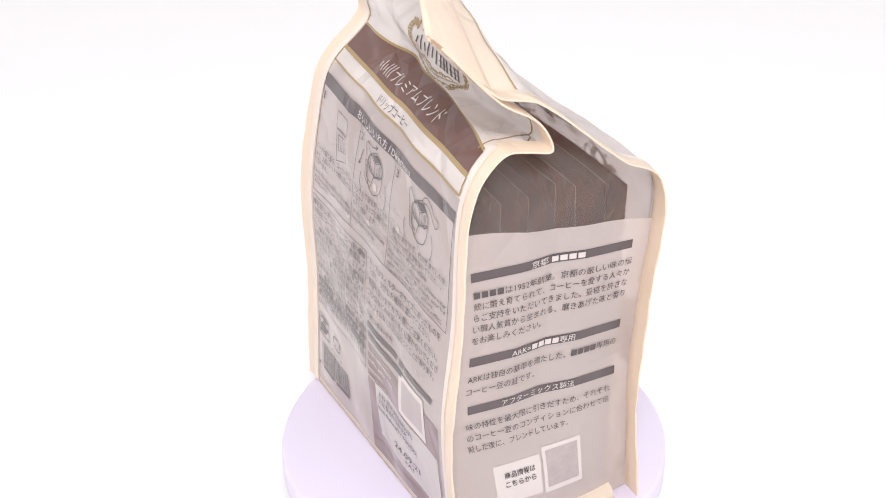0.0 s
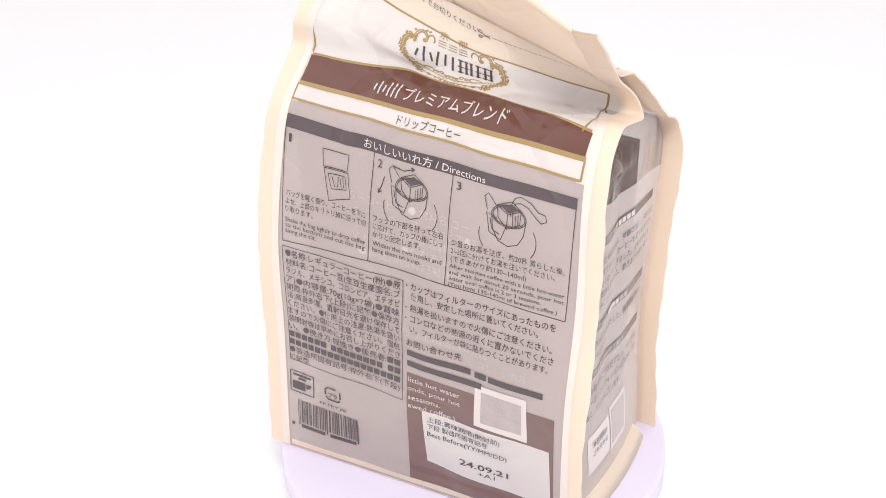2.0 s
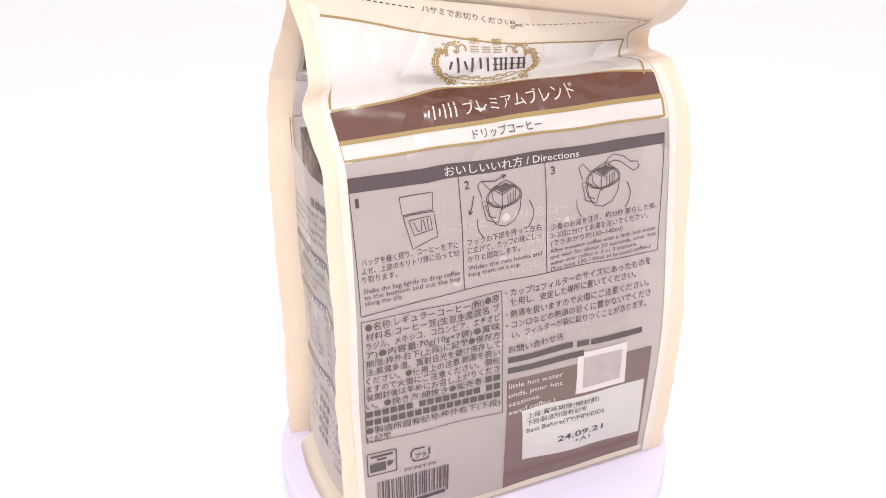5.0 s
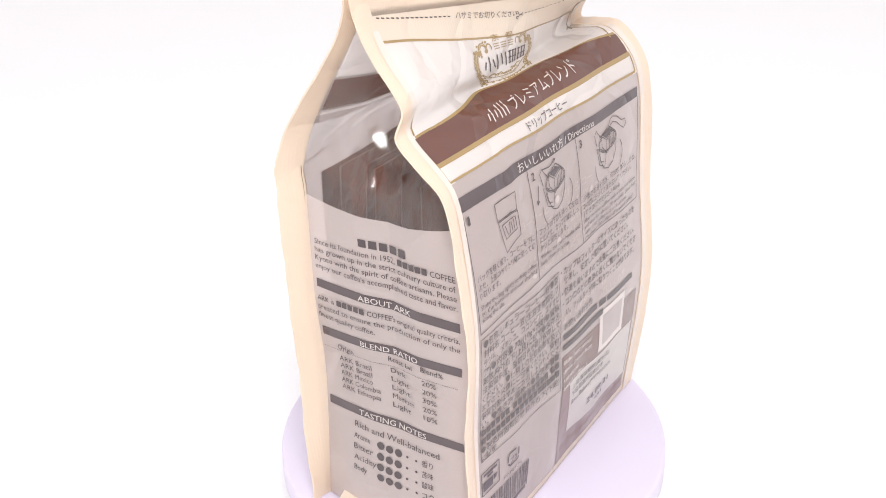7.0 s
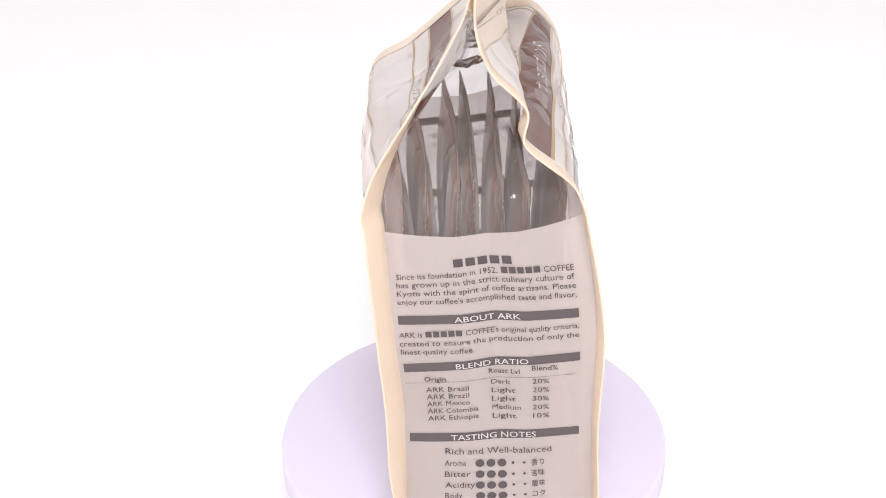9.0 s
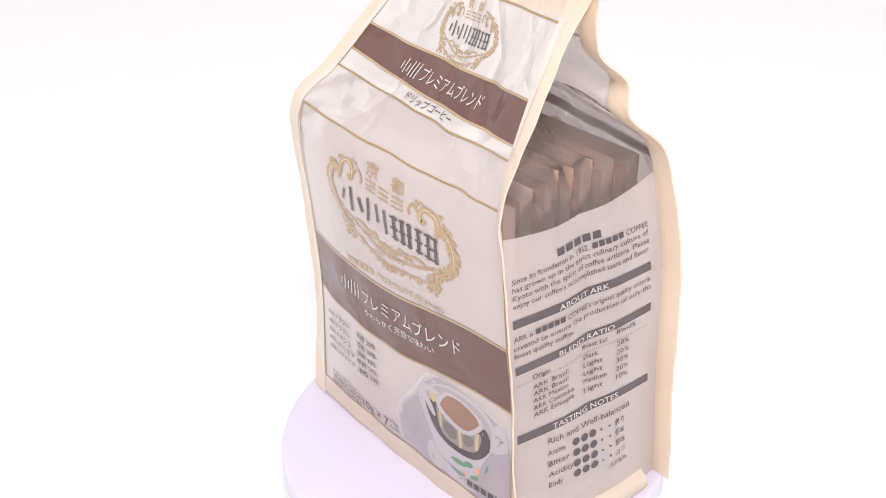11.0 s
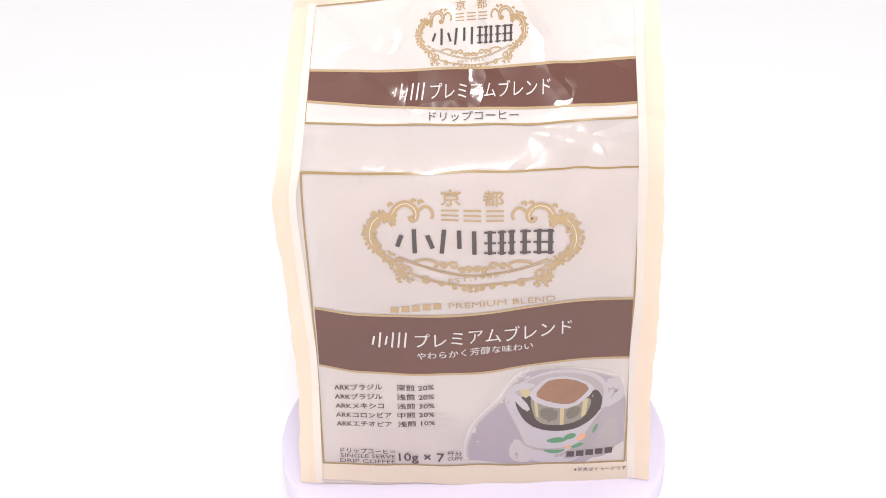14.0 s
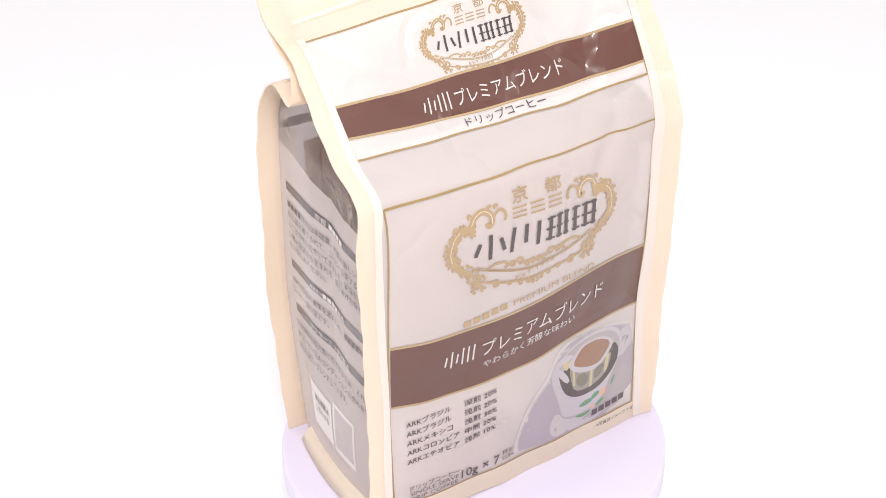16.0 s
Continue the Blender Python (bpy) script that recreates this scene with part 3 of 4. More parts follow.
    words(panel, "EST.1952", cx - t * 9.8 * k, cx + t * 10.2 * k, tall(-9.8, -22.0), 2.9 * k, ink, parent, slope=1.6 * k)


def box_line(panel, x0, x1, lo, hi, width, ink, parent, name="frame_line"):
    strokes(panel, [[(x0, lo), (x1, lo)], [(x1, lo), (x1, hi)], [(x1, hi), (x0, hi)], [(x0, hi), (x0, lo)]], width, ink, parent, name)


def front_print():
    P = FRONT
    patch("front", -61, 66.0, lambda x: -3.6 - 4.0 * (x + 60) / 125, 5.2, CREAM, P, "foot_border", 0.12, "cream border")
    patch("front", -61, 61.0, 218.5, 234, CREAM, P, "top_border", 0.12, "cream border")
    box_line("front", -59.8, 64.2, 5.8, 148.4, 0.75, OLIVE_INK, P)
    patch("front", -62.2, -60.6, 172, 232, MARGIN, P, "film_margin", 0.06)
    patch("front", 60.4, 63.4, 172, 232, MARGIN, P, "film_margin", 0.06)
    patch("front", -61, 62.8, 168.4, lambda x: 178.2 - 3.6 * (x + 61) / 124, WHITE_INK, P, "white_field", 0.1)
    patch("front", -61, 61.6, lambda x: 189.2 + 1.6 * (1 - (x / 61) ** 2), 219.0, WHITE_INK, P, "white_field", 0.1)
    patch("front", -59.0, 64.0, lambda x: 58.4 + wave_band(x), lambda x: 87.0 + wave_band(x), BROWN_INK, P, "brown_band", 0.2, "brown band with white writing")
    for a in (58.0, 87.4):
        strokes("front", [[(x, a + wave_band(x)) for x in steps(-59, 64, 3)]], 1.0, GOLD_INK, P, "gold_edge")
    ornament("front", 3.0, 122.4, 0.955, P, GOLD_INK, slope=-0.075)
    words("front", "PREMIUM BLEND", -6.6, 34.0, 89.2, 3.9, GOLD_INK, P, slope=1.5)
    for i in range(5):
        patch("front", -28.9 + 4.1 * i, -25.8 + 4.1 * i, 87.0 + 0.45 * i, 89.8 + 0.45 * i, GOLD_INK, P, "name_bar", 0.3)
    name_bars("front", -37.4, -22.4, 69.2, 76.8, PALE_INK, P, 0.25)
    words("front", "プレミアムブレンド", -20.1, 40.6, 69.8, 8.2, PALE_INK, P, slope=4.4)
    words("front", "やわらかく芳醇な味わい", -19.6, 25.6, 63.6, 4.0, PALE_INK, P, slope=4.2)
    rows = (("ARKブラジル", "深煎 20%"), ("ARKブラジル", "浅煎 20%"), ("ARKメキシコ", "浅煎 30%"), ("ARKコロンビア", "中煎 20%"), ("ARKエチオピア", "浅煎 10%"))
    ends = (-34.0, -34.0, -33.5, -30.5, -30.5)
    for i, (a, b) in enumerate(rows):
        y = 46.0 - 4.75 * i
        words("front", a, -53.4, ends[i], y, 3.3, BLACK_INK, P, 0.012, slope=1.6)
        words("front", b, -28.2, -13.2, y + 1.6, 3.3, BLACK_INK, P, 0.012, slope=1.0)
    for i, (a, b) in enumerate(rows[2:]):
        words("front", a, -42.5, -21, 34.0 - 4.2 * i, 3.1, GHOST_WHITE, P, lift=0.25)
        words("front", b, -20, -7.5, 34.0 - 4.2 * i, 3.1, GHOST_WHITE, P, lift=0.25)
    block("front", [("ドリップコーヒー", -52.5, -29.8, 12.4), ], 3.1, BLACK_INK, P, 0.01)
    block("front", [("SINGLE SERVE", -52.6, -30.0, 9.7), ("DRIP COFFEE", -52.8, -30.1, 6.8)], 3.0, BLACK_INK, P)
    words("front", "10g × 7", -28.6, -9.8, 8.2, 6.8, BLACK_INK, P, 0.01)
    words("front", "杯分", -8.6, -2.6, 11.8, 3.0, BLACK_INK, P)
    words("front", "CUPS", -8.6, -2.6, 8.8, 2.8, BLACK_INK, P)
    words("front", "※写真はイメージです。", 43.4, 66.0, 1.4, 2.3, BLACK_INK, P)
    cup_picture(P)
    # upper face
    patch("front", -61, 62.6, lambda x: 177.8 - 3.6 * (x + 61) / 124, lambda x: 189.6 + 1.6 * (1 - (x / 61) ** 2), BROWN_INK, P, "brown_band", 0.2, "brown band with white writing")
    for a, b, c in ((177.4, 0.0, 3.6), (190.0, 1.6, 0.0)):
        strokes("front", [[(x, a + b * (1 - (x / 61) ** 2) - c * (x + 61) / 124) for x in steps(-61, 62.4, 3)]], 1.0, GOLD_INK, P, "gold_edge")
    strokes("front", [[(-60.8, 168.6), (62.8, 168.6)], [(-60.8, 168.6), (-60.6, 218)], [(62.8, 168.6), (61.0, 217)], [(-60.6, 218), (0, 219), (61.0, 217)]], 0.8, OLIVE_INK, P, "frame_line")
    ornament("front", 1.0, 204.5, 0.5, P, GOLD_INK)
    name_bars("front", -28, -15.5, 179.6, 186.4, PALE_INK, P, 0.25)
    words("front", "プレミアムブレンド", -14.0, 31.0, 180.2, 7.0, PALE_INK, P)
    words("front", "ドリップコーヒー", -14.0, 19.5, 170.6, 4.6, BLACK_INK, P)


def cup_picture(P):
    """The photograph of a cup on a saucer, printed flat on the film."""
    def ink(points, material, name, lift, label="", round_=2):
        shape("front", points, material, P, name, lift, label=label, round_=round_)

    saucer = [(0.6, 6.4), (0.0, 15.2), (1.5, 22.3), (4.6, 30.2), (9.5, 36.0), (14.1, 41.0), (17.4, 47.2), (20.7, 52.4), (26.2, 55.9), (38.4, 56.6), (52.0, 51.6), (63.4, 46.4), (63.4, 6.4)]
    for i, tone in enumerate((HAZE_FAINT, HAZE_MID, HAZE_DEEP)):
        grow = 2.4 - 0.9 * i
        ink([(x - grow * (1 if x < 30 else 0), min(y + grow * (1 if 20 < y else 0), 57.4)) if y > 7 else (x - (grow if x < 30 else 0), y) for x, y in saucer], tone, "saucer_shade_picture", 0.13 + 0.01 * i, round_=1)
    ink(saucer, SAUCER, "saucer_picture", 0.165, "pale saucer in a printed picture", 1)
    ink([(18, 7.5), (16, 14), (19, 22), (24, 16), (27, 7)], HAZE_MID, "saucer_shade_picture", 0.175)
    ink([(45, 8), (51, 16), (55, 28), (60, 30), (61, 18), (58, 9)], HAZE_DEEP, "saucer_shade_picture", 0.175)
    ink([(54.8, 48.4), (57.7, 49.5), (61.2, 48.2), (63.2, 39.5), (59.4, 36.7), (55.4, 34.4), (54.4, 36.8), (58.1, 39.7), (59.8, 42.8), (58.2, 44.7), (55.9, 43.8)], CUP_WHITE, "cup_handle_picture", 0.19)
    ink([(57.0, 41.9), (60.3, 43.6), (59.6, 41.8)], FILTER, "cup_handle_picture", 0.2, round_=0)
    ink([(14.3, 44.2), (15.6, 38.1), (18.1, 31.7), (20.5, 25.2), (22.3, 19.3), (24.3, 12.7), (25.2, 8.7), (29.2, 6.4), (36.2, 5.9), (42.0, 6.6), (46.6, 10.0), (49.2, 16.0), (51.3, 22.0), (53.3, 29.4), (55.3, 36.4), (56.4, 42.7), (54.8, 48.4), (49.7, 53.0), (40.7, 56.0), (31.8, 55.7), (22.9, 51.6), (17.4, 47.2)], CUP_WHITE, "cup_picture", 0.2, "white cup in a printed picture")
    ink([(47.5, 11.5), (49.2, 16.0), (51.3, 22.0), (53.3, 29.4), (55.3, 36.4), (52.7, 32.3), (49.3, 26.1), (46.3, 19.2), (40.7, 12.5), (33.1, 9.6), (42.0, 7.6)], CUP_SHADE, "cup_shade_picture", 0.21)
    ink([(22.3, 18.7), (24.2, 16.7), (29.1, 14.8), (36, 14.2), (44, 15.6), (36, 12.9), (28.6, 13.2), (23.3, 15.9)], HAZE_DEEP, "cup_shade_picture", 0.215)
    ink([(16.6, 40), (18.4, 33), (21, 26.4), (23.6, 19), (25.2, 12), (26.6, 12), (24.6, 20), (21.6, 28), (18.6, 36)], HAZE_MID, "cup_shade_picture", 0.215)
    ink([(18.1, 44.4), (20.3, 48.5), (26.2, 52.5), (32.9, 54.5), (40.7, 54.3), (48.6, 51.5), (53.5, 46.9), (54.6, 42.1), (53.2, 36.6), (50.1, 41.3), (38.7, 45.6), (25.2, 43.6)], HAZE_DEEP, "cup_inside_picture", 0.22)
    ink([(18.4, 43.6), (19.7, 37.0), (23.2, 29.8), (28.9, 25.8), (35.8, 24.1), (42.7, 24.1), (48.3, 27.6), (52.7, 32.9), (54.2, 39.0), (52.3, 43.4), (50.0, 44.6), (49.1, 37.1), (39.0, 32.2), (26.5, 35.7), (21.9, 40.6), (20.3, 45.2)], COFFEE, "coffee_picture", 0.23, "dark coffee in a printed picture")
    ink([(24.6, 44), (25.6, 36.6), (27.7, 29.6), (35.7, 27.2), (42.6, 27.8), (47.7, 31.3), (50.2, 42.0), (41.2, 36.5), (32.1, 38.0)], FILTER, "filter_picture", 0.245)
    ink([(28.4, 37.5), (29.2, 31.4), (35.8, 29.4), (36.2, 36.4)], FILTER_DEEP, "filter_picture", 0.255)
    ink([(39.2, 36.0), (39.4, 29.6), (44.4, 31.2), (45.6, 37.0)], FILTER_DEEP, "filter_picture", 0.255)
    for q in ([(26.4, 41.1), (27.8, 40.4), (28.3, 32.2), (27.2, 33.2)], [(36.9, 36.9), (38.5, 36.7), (38.5, 27.4), (36.9, 27.3)], [(46.0, 39.4), (48.2, 40.6), (47.2, 31.7), (45.4, 30.6)]):
        ink(q, STRIPE, "filter_stripe_picture", 0.265, round_=0)
    ink([(24.2, 44.2), (25.4, 46.5), (30.1, 51.3), (32.9, 52.6), (40.8, 52.4), (49.2, 47.4), (50.6, 43.5), (41.7, 35.4), (32.1, 37.4), (26.2, 40.9)], CUP_WHITE, "filter_rim_picture", 0.28, round_=1)
    ink([(26.6, 43.8), (30.0, 49.1), (33.0, 51.4), (40.8, 51.3), (49.0, 46.0), (45.8, 41.7), (41.6, 38.0), (35.5, 38.9), (29.6, 41.4)], GROUNDS, "grounds_picture", 0.3, "brown coffee grounds in a printed picture", 1)
    ink([(20.3, 47.2), (24.7, 48.2), (24.6, 43.7), (22.6, 42.4)], STRIPE, "filter_arm_picture", 0.3, round_=1)
    for q in ([(16.0, 45.4), (19.2, 46.0), (25.3, 37.5), (23.3, 35.4)], [(14.0, 44.8), (17.4, 49.6), (21.8, 50.4), (27.0, 49.3), (26.1, 47.4), (20.3, 46.9)], [(53.1, 34.6), (55.3, 36.1), (58.9, 43.1), (56.8, 43.9)]):
        ink(q, CUP_WHITE, "filter_arm_picture", 0.31, round_=1)
    ink([(46.8, 32.0), (53.0, 35.6), (53.6, 34.2), (48.6, 30.0)], COFFEE, "filter_arm_picture", 0.29, round_=1)
    for q in ([(31.0, 19.4), (35.9, 21.1), (41.0, 19.4), (38.2, 17.6), (33.6, 17.7)], [(38.6, 20.9), (41.6, 22.6), (44.3, 21.6), (42.6, 19.3), (39.4, 19.0)], [(29.4, 14.2), (36.0, 13.5), (40.4, 13.7), (36.1, 11.2), (32.6, 11.9)], [(41.0, 14.7), (44.5, 16.9), (47.6, 16.6), (44.1, 14.0)], [(50.0, 22.0), (51.7, 27.0), (52.9, 26.2), (51.1, 21.8)]):
        ink(q, LEAF, "leaf_picture", 0.26)
    for q in ([(43.8, 19.0), (45.7, 22.2), (47.8, 21.7), (47.4, 19.4), (45.2, 17.9)], [(38.8, 15.6), (40.8, 16.2), (41.5, 14.4), (39.4, 14.0)]):
        ink(q, PETAL, "flower_picture", 0.27, round_=1)
    for i in range(5):
        patch("front", 40.1 + 3.9 * i, 43.2 + 3.9 * i, 9.4 + 0.3 * i, 12.4 + 0.3 * i, BLACK_INK, P, "name_bar", 0.33)


front_print()


# ---- back print (it reads from +x to -x) ----
def cup_drawing(cx, cy, k):
    """Outline of a cup on a saucer with a drip filter hung in it."""
    f = lambda pts: [(cx - k * x, cy + k * y) for x, y in pts]
    lines = [f(oval(0, 2, 7.2, 4.2)), f(oval(0, 2, 6.6, 3.7)), f([(-7.2, 2), (-6.4, -4), (-4, -8), (0, -9.4), (4, -8), (6.4, -4), (7.2, 2)])]
    lines.append(f(oval(0, -6, 11.8, 9.5, 170, 215, 8)))
    lines.append(f(oval(0, -6, 11.8, 9.5, -35, 30, 10)))
    lines += [f([(-4.5, 1), (-5, 5.5), (1, 8), (5, 5.2), (4.6, 0), (-0.8, -3), (-4.5, 1)]), f([(-5, 5.5), (-0.6, 2.6), (5, 5.2)]), f([(-0.6, 2.6), (-0.8, -3)])]
    lines += [f([(-5.2, 4.8), (-8.8, 9), (-10.4, 7.6), (-9, 2.6)]), f([(-4.6, 0), (-9.2, 1.8), (-7.8, -5.4), (-3, -7.6), (-1, -2)]), f([(-7.8, 0), (-6.6, -4.4), (-3.6, -5.6)])]
    lines += [f([(1.6 + 1.1 * i, -1.8 + 0.7 * i), (1.6 + 1.1 * i, 2.2 + 0.7 * i)]) for i in range(3)]
    return lines, f([(-3.2, 5.2), (0.8, 7.0), (4.0, 5.2), (-0.6, 3.2)])


def back_print():
    P = BACK
    patch("back", 65.5, -61.5, lambda x: -4.2 + 3.0 * (64 - x) / 125, lambda x: -1.2 + 3.0 * (64 - x) / 125, CREAM, P, "foot_border", 0.12, "cream border")
    top = lambda x: 209.0 + 5.5 * step(-15, 55, x)
    patch("back", 62, -60.5, top, 231, CREAM, P, "top_border", 0.12, "cream border")
    patch("back", 64.0, 61.0, 160, 228, MARGIN, P, "film_margin", 0.06)
    patch("back", -60.0, -64.6, 160, 228, MARGIN, P, "film_margin", 0.06)
    edge = lambda x: 181 + 5.2 * (1 - ((x + 3) / 64) ** 2) - 5.5 * step(0, -62, x)
    patch("back", 63.5, -61.5, 168.4, edge, BROWN_INK, P, "brown_band", 0.2, "brown band with white writing")
    patch("back", 63.5, -61.8, lambda x: edge(x) - 0.4, lambda x: top(x) + 0.5, WHITE_INK, P, "white_field", 0.13)
    strokes("back", [[(x, edge(x) + 0.4) for x in steps(63, -61, 4)], [(x, 168.0) for x in steps(63.5, -62, 4)]], 1.1, OLIVE_INK, P, "gold_edge")
    patch("back", 63.9, -61.9, 160.6, 168.6, WHITE_INK, P, "white_field", 0.1)
    box_line("back", 63.8, -61.8, 160.8, 167.2, 0.8, OLIVE_INK, P)
    strokes("back", [[(x, top(x)) for x in steps(61.5, -58.8, 4)], [(-58.8, 209), (-57.0, 194), (-59.5, 184), (-57.5, 176)], [(61.5, 214.5), (62.0, 199), (63.0, 182)]], 0.8, OLIVE_INK, P, "frame_line")
    ornament("back", 1.5, 200.4, 0.52, P, OLIVE_INK, -1)
    name_bars("back", 29.8, 17.5, 171.4, 178.8, PALE_INK, P, 0.25)
    words("back", "プレミアムブレンド", 15.8, -28.0, 172.0, 7.2, PALE_INK, P, slope=-0.4)
    words("back", "ドリップコーヒー", 15.0, -12.2, 162.2, 4.0, BLACK_INK, P)
    words("back", "ハサミでお切りください", 24.0, -9.0, 220.5, 3.4, BLACK_INK, P, slope=-1.5)
    dots = [[(x, 219.5 + 11 * step(-14, -66, x)), (x - 1.3, 219.5 + 11 * step(-14, -66, x - 1.3))] for x in [-15 - 2.2 * i for i in range(22)]]
    dots += [[(x, 221.5), (x - 1.3, 221.4)] for x in [61 - 2.2 * i for i in range(16)]]
    strokes("back", dots, 0.4, BLACK_INK, P, "cut_line")["kind"] = "stuff"
    strokes("back", [[(-10.2, 218.2), (-13.6, 220.0)], [(-10.2, 219.8), (-13.6, 218.4)], oval(-9.6, 217.8, 0.7, 0.7, n=8), oval(-9.6, 220.4, 0.7, 0.7, n=8)], 0.35, BLACK_INK, P, "scissors_mark")
    # directions
    patch("back", 64.3, -61.6, 150.9, 155.2, BAR_INK, P, "heading_bar", 0.2, "dark heading bar with white writing")
    words("back", "おいしいいれ方 / Directions", 27.8, -25.3, 151.8, 3.4, PALE_INK, P, 0.002, slope=-0.3)
    strokes("back", [[(64.2, 151), (64.5, 106.7)], [(64.5, 106.7), (24, 109.0), (-11, 108.5), (-60.4, 106.8)], [(-61.4, 151), (-60.4, 106.8)], [(22.8, 151), (23.5, 109)], [(-11.6, 151), (-10.8, 108.5)]], 0.32, BLACK_INK, P, "frame_line")
    for n, x in (("1", 62.3), ("2", 20.8), ("3", -13.6)):
        words("back", n, x, x - (1.3 if n == "1" else 1.9), 146.3, 4.2, BLACK_INK, P, 0.005)
    block("back", [("バッグを軽く振り、コーヒーを下に", 62.6, 25.0, 126.2), ("よせ、上部のキリトリ線に沿って切", 62.7, 24.8, 123.0), ("り取ります。", 62.8, 49.5, 119.8)], 2.75, BLACK_INK, P)
    block("back", [("Shake the bag lightly to drop coffee", 62.8, 25.0, 115.6), ("to the bottom and cut the bag", 62.8, 25.0, 113.2), ("along the slit.", 62.8, 48.0, 110.8)], 2.6, BLACK_INK, P)
    block("back", [("フックの下部を持って左右", 21.4, -9.2, 126.4), ("に広げて、カップの縁にしっ", 21.4, -9.0, 123.2), ("かりと固定します。", 21.5, 0.2, 120.0)], 2.75, BLACK_INK, P)
    block("back", [("Widen the two hooks and", 21.5, -9.0, 116.4), ("hang them on a cup.", 21.5, 0.0, 113.8)], 2.6, BLACK_INK, P)
    block("back", [("少量のお湯を注ぎ、約20秒 蒸らした後、", -12.8, -59.0, 125.6), ("2~3回に分けてお湯を注いでください。", -12.8, -55.2, 122.3), ("(できあがり約130~140ml)", -12.8, -44.0, 119.2)], 2.75, BLACK_INK, P)
    block("back", [("After moisten coffee with a little hot water", -12.4, -59.3, 116.3), ("and wait for about 20 seconds, pour hot", -12.4, -59.3, 113.8), ("water over coffee in 2 or 3 sessions.", -12.4, -50.5, 111.3), ("(You have 130-140ml of brewed coffee.)", -12.4, -57.0, 108.8)], 2.45, BLACK_INK, P)
    # drawings: a sachet being opened, a filter hung in a cup, water poured on it
    sq = [[(46, 147.5), (45.5, 141), (34, 141.5), (33.5, 147.8), (46, 147.5)], [(45.2, 140.5), (42.5, 128.5), (32.5, 131.5), (33.6, 141), (45.2, 140.5)], [(43.2, 138.8), (41.5, 133.2), (34.4, 134.4), (35.0, 139.4), (43.2, 138.8)], [(41.4, 138), (40.0, 134.4), (38.6, 134.5), (38.4, 138.4)], [(37.6, 138.4), (36.9, 134.6), (35.8, 134.9), (36.2, 138.8)]]
    strokes("back", sq, 0.3, BLACK_INK, P, "line_drawing", label="line drawing of a sachet")
    for cx, cy in ((5.5, 139.5), (-35.5, 139.5)):
        lines, dark = cup_drawing(cx, cy, 0.98)
        strokes("back", lines, 0.3, BLACK_INK, P, "line_drawing", label="line drawing of a filter in a cup")
        shape("back", dark, BAR_INK, P, "line_drawing", 0.25)
    strokes("back", [[(17.5, 143.5), (18.5, 140), (19.8, 137.2)], [(19.8, 137.2), (19.9, 138.9)], [(19.8, 137.2), (18.4, 138.2)], [(14, 148.2), (9, 147.6), (4.5, 149.2)], [(4.5, 149.2), (5.8, 148.0)], [(4.5, 149.2), (6.2, 149.5)]], 0.4, BLACK_INK, P, "arrow_mark")
    strokes("back", [[(-36, 141.5), (-36.4, 146.5), (-37.6, 149), (-40, 150), (-44, 148.6), (-47, 146), (-50, 145.6), (-50.6, 143.4), (-48.5, 142.2), (-46, 144), (-43, 146.6), (-40, 147.6), (-38, 147), (-37.2, 145), (-36.9, 141.6)]], 0.32, BLACK_INK, P, "line_drawing", label="line drawing of a kettle spout")
    # contents
    box_line("back", 64.7, 7.9, 45.9, 104.4, 0.3, BLACK_INK, P)
    rows = ("●名称:レギュラーコーヒー(粉)●原", "材料名:コーヒー豆(生豆生産国名:ブ", "ラジル、メキシコ、コロンビア、エチオピ", "ア)●内容量:70g(10g×7袋)●賞味", "期限:枠外右下(上段)に記載●保存方", "法:高温多湿、直射日光を避け保存して", "ください。●使用上の注意:熱湯を扱い", "ますので火傷にご注意ください。個包", "装開封後は早めにお召し上がりくださ", "い。●挽き方:細挽き●販売者:■■", "■■■■■■  ■■■■■■■■  ■■", "■■■■■■■■■■■■■■■■■", "●製造所固有記号:枠外右下(下段)")
    for i, row in enumerate(rows):
        words("back", row, 63.2 + 0.12 * i, 9.0, 100.3 - 4.15 * i, 3.75, BLACK_INK, P, 0.006)
    words("back", "に記載", 64.6, 54.8, 100.3 - 4.15 * 13, 3.6, BLACK_INK, P, 0.006)
    rows = (("・カップはフィルターのサイズにあったものを", 6.5, -57.2, 101.6), ("使用し、安定した場所に置いてください。", 4.2, -50.5, 97.2), ("・熱湯を扱いますので火傷にご注意ください。", 6.5, -56.5, 91.8), ("・コンロなどの熱源の近くに置かないでくださ", 6.5, -57.5, 87.0), ("い。フィルターが袋に貼りつくことがあります。", 4.2, -55.5, 82.4), ("お問い合わせ先", 5.6, -18.9, 75.6))
    block("back", rows, 3.7, BLACK_INK, P, 0.006)
    for x0, x1, y in ((5.6, -23, 70.0), (-24.8, -30, 69.6), (-31, -54.2, 69.4), (5.6, -28, 64.6)):
        patch("back", x0, x1, y + 0.2, y + 3.0, BLACK_INK, P, "name_bar", 0.3)
    # faint print of the sachet behind
    for i, (a, x0, x1) in enumerate((("ラーコーヒー ● 材料名 コー", 33, -20), ("メキシコ、コロンビア、エチオピア)●内", 34, -24), ("使用上の注意 直射日光を避け", 22, -30), ("ください。●保存方法", 30, -12), ("●製造所固有記号:枠外", 28, -20))):
        words("back", a, x0, x1, 132 - 5.2 * i, 4.0, GHOST_INK, P, lift=0.17)
    words("back", "いれ方 / Directions", 22, -30, 80.0, 4.2, GHOST_INK, P, lift=0.17)
